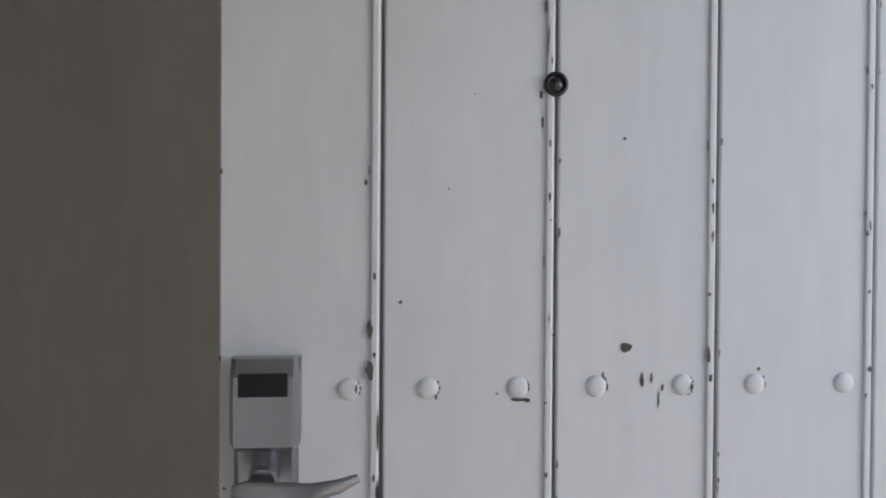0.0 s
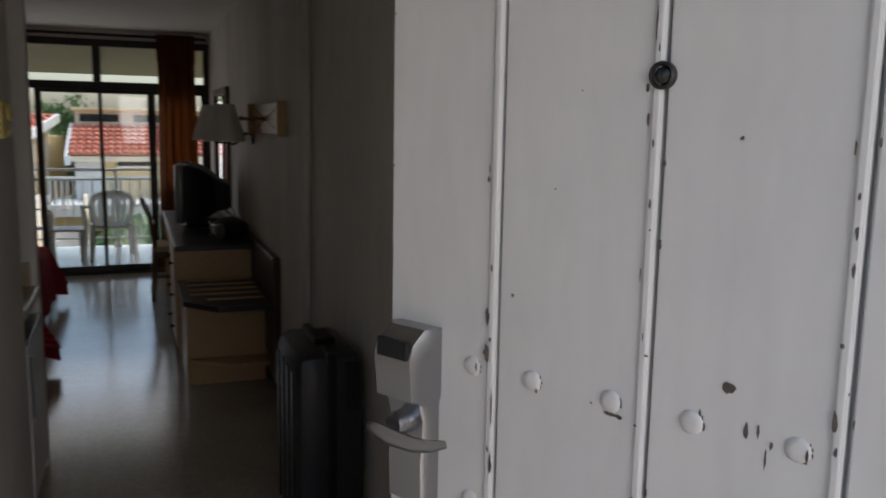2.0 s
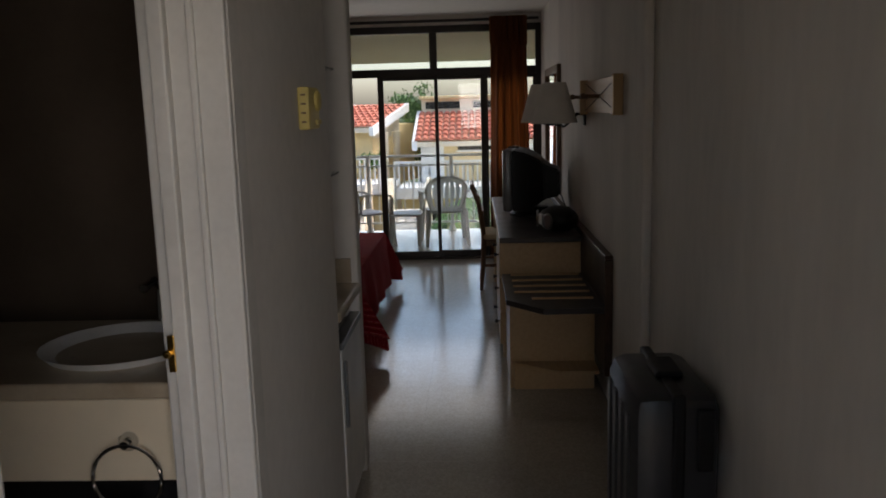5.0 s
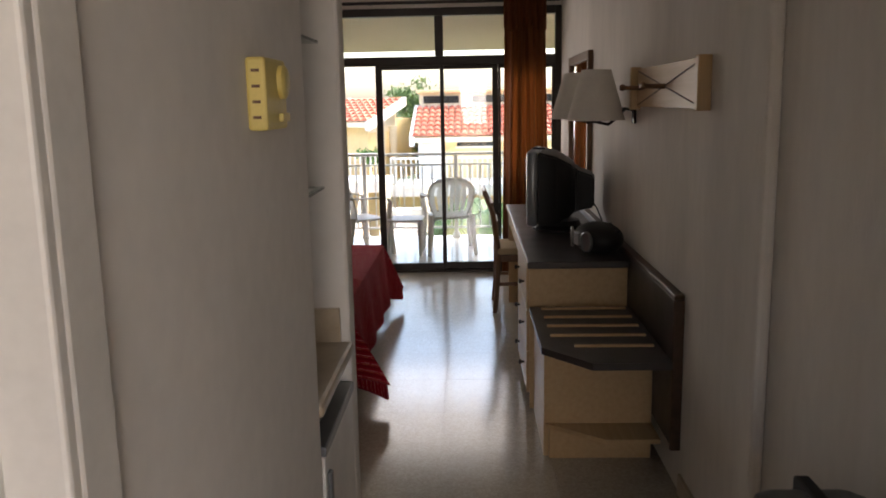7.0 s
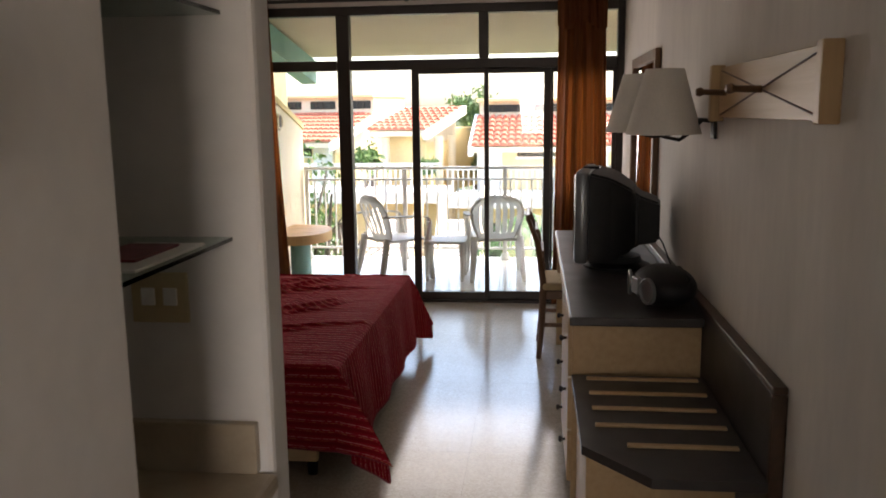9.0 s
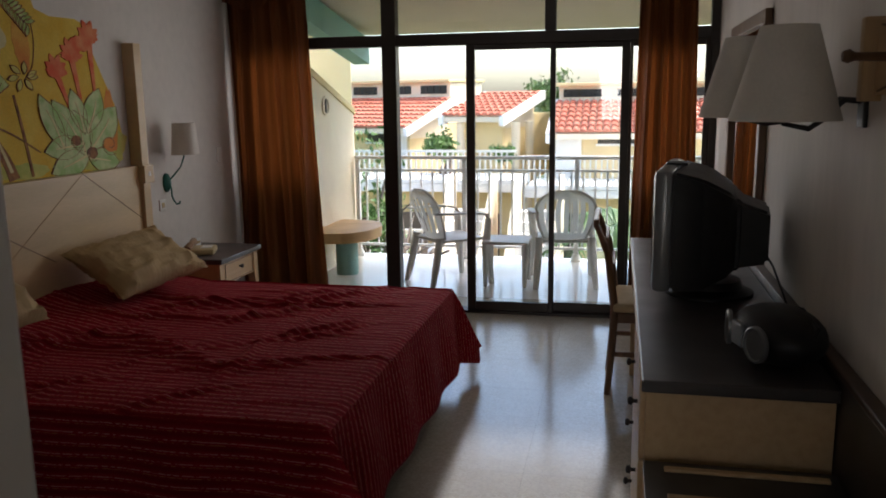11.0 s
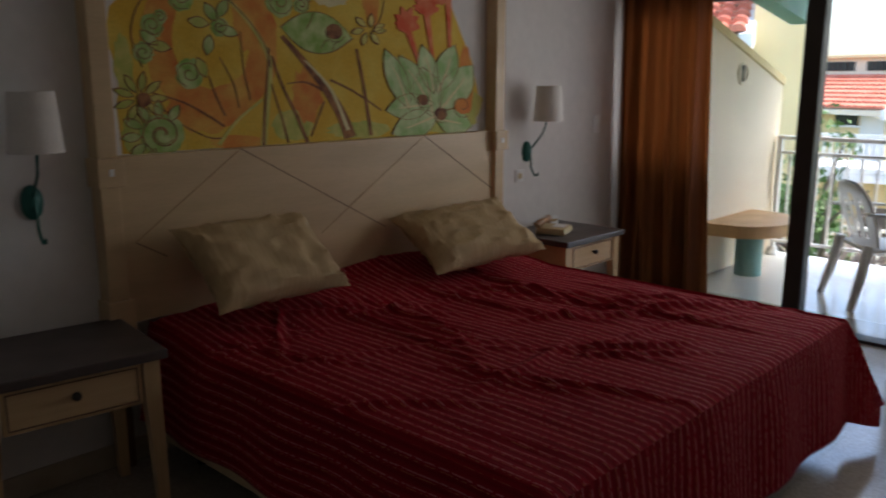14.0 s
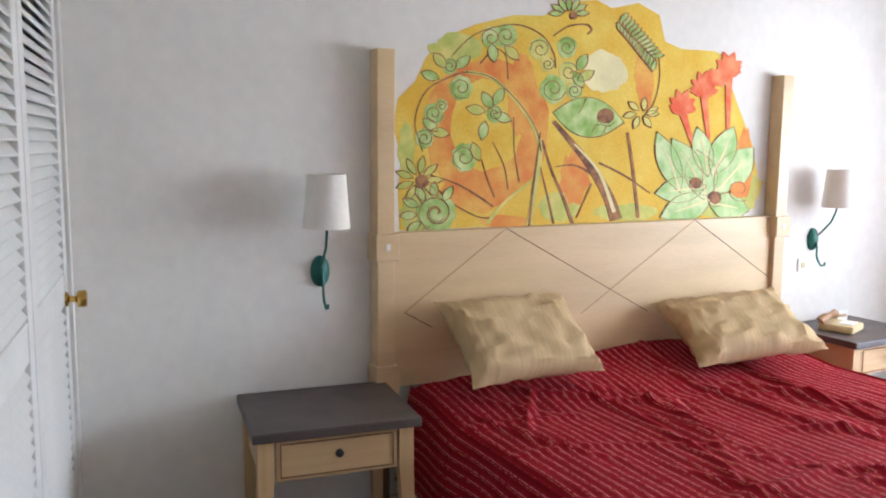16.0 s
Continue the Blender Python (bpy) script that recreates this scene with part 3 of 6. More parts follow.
def hanging_cloth(name, x0, x1, z0, z1, y, material, label, category):
    bm = bmesh.new()
    nx, nz = 26, 24
    grid = []
    for j in range(nz + 1):
        v = j / nz
        row = []
        for i in range(nx + 1):
            u = i / nx
            w = (0.45 + 0.55 * min(1, v * 1.6))
            x = (x0 + x1) / 2 + (u - 0.5) * (x1 - x0) * w
            fold = 0.022 * math.sin(u * 17 + 2.2 * math.sin(v * 2.0)) * (0.6 + 0.4 * v) + 0.012 * noise.noise(Vector((u * 5, v * 3, 1.7)))
            zz = z1 - v * (z1 - z0) + (0.03 * math.sin(u * 6) if j == nz else 0)
            row.append(bm.verts.new((x, y + fold, zz)))
        grid.append(row)
    for j in range(nz):
        for i in range(nx):
            bm.faces.new((grid[j][i], grid[j][i + 1], grid[j + 1][i + 1], grid[j + 1][i]))
    bmesh.ops.solidify(bm, geom=bm.faces[:], thickness=0.006)
    return tagged(mesh_ob(name, bm, material, True), label, category)


hanging_cloth("hand_towel", -1.01, -0.80, 0.40, 0.705, 2.13, TOWEL, "pale blue towel hung through the chrome ring", "towel")
bw = thing("window_2", (-1.04, 3.17, 1.97), "small amber-glazed bathroom window with iron scrolls", "")
bw["kind"] = "structure"
part("amber_pane", cube(-1.16, -0.93, 3.21, 3.22, 1.88, 2.05), AMBER, bw)
bm = bmesh.new()
for k in range(3):
    tube(bm, [(-1.13 + 0.08 * k + 0.03 * math.cos(a), 3.19, 1.93 + 0.05 * math.sin(a)) for a in [math.pi * q / 8 for q in range(9)]], 0.006, 6)
tube(bm, [(-1.16, 3.19, 1.965), (-0.93, 3.19, 1.965)], 0.007, 6)
part("grille", bm, IRON, bw)
bl = thing("bath_latch", (-0.735, 2.05, 1.09), "small brass latch plate on the bathroom door frame", "latch")
part("plate", cube(-0.745, -0.73, 2.040, 2.046, 1.05, 1.13, 0.001), BRASS, bl)
bm = bmesh.new()
lathe(bm, [(0.008, 0), (0.009, 0.012), (0.005, 0.016)], 12, Matrix.Translation((-0.742, 2.04, 1.092)) @ Matrix.Rotation(radians(90), 4, "X"))
part("bolt", bm, BRASS, bl, smooth=True)

# minibar niche
ct = thing("niche_counter", (-0.88, 3.54, 0.77), "beige marble counter with a splashback in the minibar niche", "counter")
part("slab", cube(-1.16, -0.590, 3.272, 3.808, 0.820, 0.860, 0.012), MARBLE, ct)
part("splashback", cube(-1.158, -0.628, 3.788, 3.809, 0.8605, 0.965, 0.003), MARBLE, ct)
fr = thing("minibar_fridge", (-0.85, 3.54, 0), "white minibar fridge under the marble counter", "fridge")
part("body", cube(-1.13, -0.645, 3.30, 3.785, 0.03, 0.715, 0.008), WHITEP, fr)
part("door", cube(-0.640, -0.598, 3.30, 3.785, 0.05, 0.71, 0.010), WHITEP, fr)
part("top_trim", cube(-0.64, -0.592, 3.298, 3.787, 0.7105, 0.738, 0.004), SILVERP, fr)
part("handle", cube(-0.597, -0.585, 3.32, 3.345, 0.40, 0.66, 0.004), SILVERP, fr)
for x in (-1.1, -0.68):
    for y in (3.33, 3.75):
        bm = bmesh.new()
        lathe(bm, [(0.014, 0.0), (0.012, 0.031)], 10, Matrix.Translation((x, y, 0)))
        part("foot", bm, BLACK, fr)


def glass_shelf(z):
    s = thing("glass_shelf", (-0.83, 3.54, z), "green-edged glass shelf in the niche", "shelf", "niche shelves")
    part("glass_plate", cube(-1.0, -0.66, 3.275, 3.808, z - 0.008, z, 0.001), SHELFGLASS, s)
    for y in (3.292, 3.79):
        part("bracket", cube(-0.98, -0.955, y - 0.015, y + 0.015, z - 0.022, z - 0.009, 0.003), CHROME, s)


glass_shelf(1.335)
glass_shelf(1.755)


def mug(x, y, z, turn):
    g = thing("mug", (x, y, z), "white ceramic mug standing on the glass shelf", "mug", "mugs on the shelf", turn)
    bm = bmesh.new()
    lathe(bm, [(0.033, 0.0), (0.038, 0.004), (0.040, 0.09), (0.037, 0.09), (0.035, 0.008), (0.005, 0.006)], 24)
    part("cup", bm, WHITEP, g, smooth=True, local=True)
    bm = bmesh.new()
    tube(bm, [(0.038 + 0.026 * math.sin(a), 0, 0.047 + 0.028 * math.cos(a)) for a in [math.pi * k / 10 for k in range(11)]], 0.0045, 8)
    part("handle", bm, WHITEP, g, smooth=True, local=True)


mug(-0.80, 3.50, 1.336, -40)
mug(-0.84, 3.38, 1.336, -20)
bk = thing("booklet", (-0.74, 3.62, 1.336), "dark red printed leaflet lying on white sheets", "booklet")
part("paper_sheet", cube(-0.80, -0.67, 3.44, 3.70, 1.3362, 1.341, 0.001, Matrix.Rotation(0, 4, "Z")), WHITEP, bk)
part("cover", cube(-0.79, -0.70, 3.50, 3.66, 1.3412, 1.346, 0.001), mat("dark_red_print", (0.20, 0.02, 0.03), 0.4, 0.2, 20), bk)
so = thing("power_outlet", (-0.81, 3.81, 1.22), "ivory double power outlet on the niche wall", "outlet")
part("face_plate", cube(-0.87, -0.755, 3.801, 3.811, 1.165, 1.265, 0.003), IVORY, so)
for x in (-0.835, -0.79):
    part("socket", cube(x - 0.014, x + 0.014, 3.7985, 3.8015, 1.20, 1.235, 0.002), WHITEP, so)

# suitcase
su = thing("suitcase", (0.45, 3.0, 0), "black hard-shell suitcase with ribs standing against the wall", "suitcase")
bm = bmesh.new()
bx(bm, 0.33, 0.575, 2.78, 3.24, 0.05, 0.79, 0.05)
part("shell", bm, SUITC, su, smooth=True)
for k in range(4):
    part("rib", cube(0.322, 0.336, 2.84 + k * 0.10, 2.88 + k * 0.10, 0.12, 0.72, 0.006), SUITC, su)
part("zip_band", cube(0.435, 0.470, 2.772, 3.248, 0.045, 0.798, 0.008), BLACK, su)
part("top_handle", cube(0.42, 0.50, 2.93, 3.09, 0.79, 0.812, 0.008), BLACK, su)
part("side_handle", cube(0.50, 0.545, 2.764, 2.782, 0.58, 0.76, 0.006), BLACK, su)
for x in (0.36, 0.545):
    for y in (2.83, 3.19):
        bm = bmesh.new()
        lathe(bm, [(0.025, -0.012), (0.027, 0.0), (0.025, 0.012)], 14, Matrix.Translation((x, y, 0.027)) @ Matrix.Rotation(radians(90), 4, "Y"))
        part("wheel", bm, BLACK, su, smooth=True)
su.location.y -= 0.23

# ---- furniture along the east wall ----
bn = thing("luggage_bench", (0.33, 4.95, 0), "beech luggage bench with a dark chamfered top and wooden slats", "bench")
_top = [(0.062, 4.72), (0.245, 4.50), (0.556, 4.50), (0.556, 5.405), (0.062, 5.405)]
part("top", prism(bmesh.new(), _top, 0.522, 0.552), DKTOP, bn)
part("front_panel", cube(0.085, 0.556, 4.84, 4.865, 0.165, 0.521, 0.002), BEECH, bn)
part("side_panel", cube(0.085, 0.108, 4.866, 5.42, 0.0, 0.521, 0.002), BEECH, bn)
part("plinth", cube(0.108, 0.556, 4.842, 4.862, 0.0, 0.144, 0.002), BEECH, bn)
part("step", prism(bmesh.new(), [(0.09, 4.84), (0.33, 4.66), (0.556, 4.66), (0.556, 4.862), (0.09, 4.862)], 0.145, 0.164), BEECH, bn)
for k, (x, y) in enumerate(((0.20, 4.72), (0.115, 4.88), (0.115, 5.035), (0.115, 5.19), (0.115, 5.35))):
    part("slat", cube(x, 0.53, y - 0.011, y + 0.011, 0.552, 0.562, 0.003), BEECH, bn)

dk = thing("desk", (0.32, 6.5, 0), "long beech desk with a dark laminate top and drawers", "desk")
part("top", cube(0.052, 0.558, 5.41, 7.75, 0.745, 0.78, 0.005), DKTOP, dk)
part("top_edge", cube(0.048, 0.054, 5.42, 7.74, 0.748, 0.777, 0.001), BEECH, dk)
part("side_panel", cube(0.065, 0.556, 5.445, 5.465, 0.0, 0.744, 0.002), BEECH, dk)
part("side_panel", cube(0.065, 0.556, 6.20, 6.22, 0.0, 0.744, 0.002), BEECH, dk)
part("side_panel", cube(0.065, 0.556, 7.72, 7.74, 0.0, 0.744, 0.002), BEECH, dk)
for k in range(3):
    d = part("drawer", cube(0.050, 0.068, 5.47, 6.195, 0.08 + k * 0.222, 0.295 + k * 0.222, 0.004), BEECH, dk)
    for y in (5.64, 6.02):
        bm = bmesh.new()
        lathe(bm, [(0.006, 0.0), (0.006, 0.012), (0.013, 0.018), (0.012, 0.027), (0.004, 0.030)], 14, Matrix.Translation((0.050, y, 0.19 + k * 0.222)) @ Matrix.Rotation(radians(-90), 4, "Y"))
        part("knob", bm, IRON, d, smooth=True)
part("apron", cube(0.066, 0.084, 6.222, 7.718, 0.64, 0.744, 0.002), BEECH, dk)
bb = thing("back_panel", (0.59, 6.0, 0.2), "dark laminate wall panel with brown wooden rim behind the desk", "panel")
part("sheet", cube(0.560, 0.597, 4.53, 7.74, 0.20, 0.80, 0.002), DKTOP, bb)
part("rim", cube(0.557, 0.599, 4.51, 7.76, 0.801, 0.822, 0.005), RIMW, bb)
part("rim", cube(0.557, 0.599, 4.508, 4.529, 0.18, 0.80, 0.005), RIMW, bb)

tv = thing("television", (0.33, 6.5, 0.78), "old black tube television with a silver-edged screen on a swivel foot", "television", turn=-8)
bm = bmesh.new()
bx(bm, -0.19, -0.12, -0.31, 0.31, 0.055, 0.50, 0.022)
part("front_bezel", bm, SILVERP, tv, smooth=True, local=True)
bm = bmesh.new()
_s = []
for x, hy, z0, z1 in ((-0.125, 0.305, 0.06, 0.495), (-0.02, 0.295, 0.065, 0.47), (0.08, 0.21, 0.11, 0.41), (0.10, 0.16, 0.13, 0.38), (0.21, 0.15, 0.15, 0.34)):
    _s.append([bm.verts.new((x, a * hy, b)) for a, b in ((-1, z0), (1, z0), (1, z1), (-1, z1))])
for q, w in zip(_s, _s[1:]):
    for k in range(4):
        bm.faces.new((q[k], q[(k + 1) % 4], w[(k + 1) % 4], w[k]))
bm.faces.new(_s[0])
bm.faces.new(_s[-1])
bmesh.ops.bevel(bm, geom=bm.edges[:], offset=0.012, segments=2, affect="EDGES")
part("housing", bm, BLACK, tv, smooth=True, local=True)
part("screen", cube(-0.196, -0.188, -0.255, 0.255, 0.11, 0.46, 0.003), SCREEN, tv, local=True)
bm = bmesh.new()
lathe(bm, [(0.17, 0.0), (0.17, 0.012), (0.13, 0.03), (0.12, 0.058)], 28)
part("swivel_foot", bm, BLACK, tv, smooth=True, local=True)
part("top_tab", cube(-0.17, -0.09, -0.05, 0.05, 0.497, 0.508, 0.003), BLACK, tv, local=True)
bm = bmesh.new()
tube(bm, [(0.50, 6.36, 0.98), (0.53, 6.30, 0.93), (0.55, 6.22, 0.86), (0.56, 6.10, 0.80), (0.55, 6.0, 0.787)], 0.004, 8)
tagged(mesh_ob("power_cable", bm, BLACK, True), "black cable hanging behind the television", "cable")

rd = thing("boombox", (0.44, 5.66, 0.78), "rounded silver and black portable radio on the desk", "radio", turn=14)
bm = bmesh.new()
bmesh.ops.create_uvsphere(bm, u_segments=28, v_segments=16, radius=1)
for v in bm.verts:
    c = v.co
    v.co = (c.x * 0.130, c.y * 0.18, 0.074 + max(-0.072, c.z * 0.080))
part("body", bm, BLACK, rd, smooth=True, local=True)
for sy in (-0.10, 0.10):
    bm = bmesh.new()
    lathe(bm, [(0.050, 0.0), (0.050, 0.012), (0.044, 0.016), (0.040, 0.008), (0.012, 0.005)], 26, Matrix.Translation((-0.106, sy, 0.072)) @ Matrix.Rotation(radians(-90), 4, "Y") @ Matrix.Rotation(radians(sy * -160), 4, "X"))
    part("speaker", bm, SILVERP, rd, "silver speaker ring", smooth=True, local=True)
bm = bmesh.new()
tube(bm, [(0.03, -0.160, 0.09), (0.05, -0.140, 0.118), (0.07, 0.0, 0.138), (0.05, 0.140, 0.118), (0.03, 0.160, 0.09)], 0.009, 10)
part("handle", bm, BLACK, rd, smooth=True, local=True)
part("cassette_door", cube(-0.131, -0.112, -0.04, 0.04, 0.045, 0.11, 0.006), SILVERP, rd, local=True)
rd.matrix_basis = rd.matrix_basis @ Matrix.Diagonal((0.95, 0.95, 1.06, 1))

mi = thing("wall_mirror", (0.6, 7.55, 0.9), "wall mirror in a brown wooden frame", "mirror")
part("glass", cube(0.586, 0.594, 7.06, 8.04, 0.94, 1.84), MIRROR, mi)
for a in ((7.0, 7.06, 0.88, 1.90), (8.04, 8.10, 0.88, 1.90), (7.061, 8.039, 0.88, 0.94), (7.061, 8.039, 1.84, 1.90)):
    part("frame_bar", cube(0.565, 0.599, a[0], a[1], a[2], a[3], 0.005), WALNUT, mi)

cr = thing("coat_rack", (0.6, 4.86, 1.62), "beech wall coat rack with crossed grooves and two pegs", "coat rack")
part("board", cube(0.580, 0.599, 4.31, 5.43, 1.535, 1.712, 0.002), BEECH, cr)
part("end_block", cube(0.550, 0.599, 4.265, 4.309, 1.528, 1.718, 0.004), BEECH_V, cr)
part("end_block", cube(0.550, 0.599, 5.431, 5.47, 1.520, 1.722, 0.004), BEECH_V, cr)
for a, b in ((1.545, 1.70), (1.70, 1.545)):
    bm = bmesh.new()
    tube(bm, [(0.579, 4.36, a), (0.579, 5.40, b)], 0.003, 6)
    part("groove", bm, WALNUT, cr)
for y in (4.87, 5.33):
    bm = bmesh.new()
    tube(bm, [(0.58, y, 1.622), (0.505, y, 1.624), (0.492, y, 1.625), (0.478, y, 1.625)], [0.011, 0.010, 0.017, 0.012], 12)
    part("peg", bm, WALNUT, cr, smooth=True)

wl = thing("wall_lamp", (0.6, 5.56, 1.52), "twin-arm dark iron wall lamp with pale cloth shades, unlit", "lamp")
part("back_plate", cube(0.586, 0.599, 5.53, 5.59, 1.452, 1.585, 0.004), IRON, wl)
for sx, sy in ((0.412, 5.62), (0.372, 6.05)):
    bm = bmesh.new()
    tube(bm, [(0.588, 5.56, 1.52), (0.55, 5.57 if sy < 5.8 else 5.62, 1.525), (0.50, (5.56 + sy) / 2 if sy > 5.8 else 5.59, 1.47), (sx + 0.06, sy - 0.02, 1.448), (sx, sy, 1.46), (sx, sy, 1.55)], 0.008, 10)
    part("arm", bm, IRON, wl, smooth=True)
    bm = bmesh.new()
    lathe(bm, [(0.146, 1.470), (0.074, 1.720)], 32, Matrix.Translation((sx, sy, 0)), caps=False)
    bmesh.ops.solidify(bm, geom=bm.faces[:], thickness=0.003)
    part("shade", bm, SHADE, wl, "pale cloth lampshade", smooth=True)

# desk chair, seen from its side
ch = thing("desk_chair", (0.12, 7.42, 0), "brown wooden chair with a pale seat pushed under the desk", "chair", turn=0)
for y in (7.22, 7.62):
    bm = bmesh.new()
    tube(bm, [(-0.12, y, 0.0), (-0.10, y, 0.22), (-0.09, y, 0.44), (-0.13, y, 0.72), (-0.186, y, 0.855)], [0.016, 0.019, 0.022, 0.019, 0.015], 8)
    part("back_leg", bm, WALNUT, ch, smooth=True)
    bm = bmesh.new()
    tube(bm, [(0.28, y, 0.0), (0.28, y, 0.43)], [0.014, 0.019], 8)
    part("front_leg", bm, WALNUT, ch, smooth=True)
    part("side_rail", cube(-0.09, 0.27, y - 0.010, y + 0.010, 0.375, 0.425, 0.003), WALNUT, ch)
    part("stretcher", cube(-0.09, 0.27, y - 0.008, y + 0.008, 0.20, 0.225, 0.003), WALNUT, ch)
part("seat", cube(-0.10, 0.31, 7.19, 7.65, 0.43, 0.475, 0.016), SKIRT, ch, "pale upholstered seat")
part("top_rail", cube(-0.205, -0.178, 7.205, 7.635, 0.845, 0.89, 0.008), WALNUT, ch)
for z in (0.76, 0.63):
    part("back_slat", cube(-0.185 + (0.90 - z) * 0.28, -0.165 + (0.90 - z) * 0.28, 7.235, 7.605, z - 0.03, z + 0.04, 0.005), WALNUT, ch)

ch.matrix_basis = Matrix.Translation((0.065, 0.18, 0)) @ ch.matrix_basis @ Matrix.Diagonal((1, 1, 1.045, 1))

# curtains and rod
rod = thing("curtain_rod", (-1.1, 8.82, 2.44), "dark iron curtain rod over the window", "curtain rod")
bm = bmesh.new()
tube(bm, [(-2.80, 8.82, 2.44), (0.57, 8.82, 2.44)], 0.014, 12)
part("pole", bm, IRON, rod, smooth=True)
for x in (-2.6, -1.1, 0.4):
    part("bracket", cube(x - 0.012, x + 0.012, 8.82, 8.925, 2.43, 2.452, 0.003), IRON, rod)


def curtain(x0, x1, xb0, xb1, label, seed):
    rnd = random.Random(seed)
    bm = bmesh.new()
    nx, nz = 130, 26
    ph = [rnd.uniform(-0.5, 0.5) for _ in range(12)]
    rows = []
    for j in range(nz + 1):
        v = j / nz
        row = []
        for i in range(nx + 1):
            u = i / nx
            a, b = x0 + (xb0 - x0) * v, x1 + (xb1 - x1) * v
            x = a + (b - a) * (u + 0.012 * math.sin(9 * u + 3 * v))
            k = u * 8.5 * math.pi
            amp = 0.022 + 0.03 * min(1, v * 1.3)
            y = 8.80 + amp * (math.sin(k + ph[int(u * 11)] * 0.4 + 0.8 * math.sin(3 * v)) + 0.35 * math.sin(2.3 * k + 1.2 * v)) + 0.008 * noise.noise(Vector((u * 9, v * 6, seed)))
            row.append(bm.verts.new((x, y, 2.455 - v * 2.435)))
        rows.append(row)
    for j in range(nz):
        for i in range(nx):
            bm.faces.new((rows[j][i], rows[j][i + 1], rows[j + 1][i + 1], rows[j + 1][i]))
    bmesh.ops.solidify(bm, geom=bm.faces[:], thickness=0.003)
    cu = thing("curtain", ((xb0 + xb1) / 2, 8.8, 0.02), label, "curtain", "window curtains")
    part("cloth", bm, CURT, cu, smooth=True)
    bm = bmesh.new()
    n = 60
    top, bot = [], []
    for i in range(n + 1):
        u = i / n
        x = x0 - 0.012 + (x1 - x0 + 0.024) * u
        y = 8.765 + 0.018 * math.sin(u * 40)
        top.append(bm.verts.new((x, y + 0.01, 2.465)))
        bot.append(bm.verts.new((x, y - 0.012, 2.20 + 0.03 * math.sin(u * 9 + seed))))
    for i in range(n):
        bm.faces.new((top[i], top[i + 1], bot[i + 1], bot[i]))
    bmesh.ops.solidify(bm, geom=bm.faces[:], thickness=0.003)
    part("valance_frill", bm, CURT, cu, smooth=True)


curtain(0.09, 0.44, 0.05, 0.50, "orange-brown pleated curtain drawn beside the desk", 3)
curtain(-2.78, -2.20, -2.77, -2.10, "orange-brown pleated curtain drawn beside the bed", 8)
# ---- bed ----
bd = thing("bed", (-1.85, 6.5, 0), "double bed base with a tan cloth side and dark legs", "bed")
part("base", cube(-2.74, -0.96, 5.56, 7.48, 0.13, 0.30, 0.012), SKIRT, bd)
part("mattress", cube(-2.75, -0.92, 5.54, 7.50, 0.301, 0.470, 0.05), SKIRT, bd)
part("side_board", cube(-2.70, -1.0, 5.515, 5.555, 0.10, 0.30, 0.006), HEADB, bd)
for x in (-2.6, -1.05):
    for y in (5.62, 7.42):
        bm = bmesh.new()
        lathe(bm, [(0.022, 0.0), (0.03, 0.13)], 12, Matrix.Translation((x, y, 0)))
        part("leg", bm, BLACK, bd)


HEM = mat("dark_red_hem", (0.22, 0.010, 0.024), 0.85, 0.1, 30)


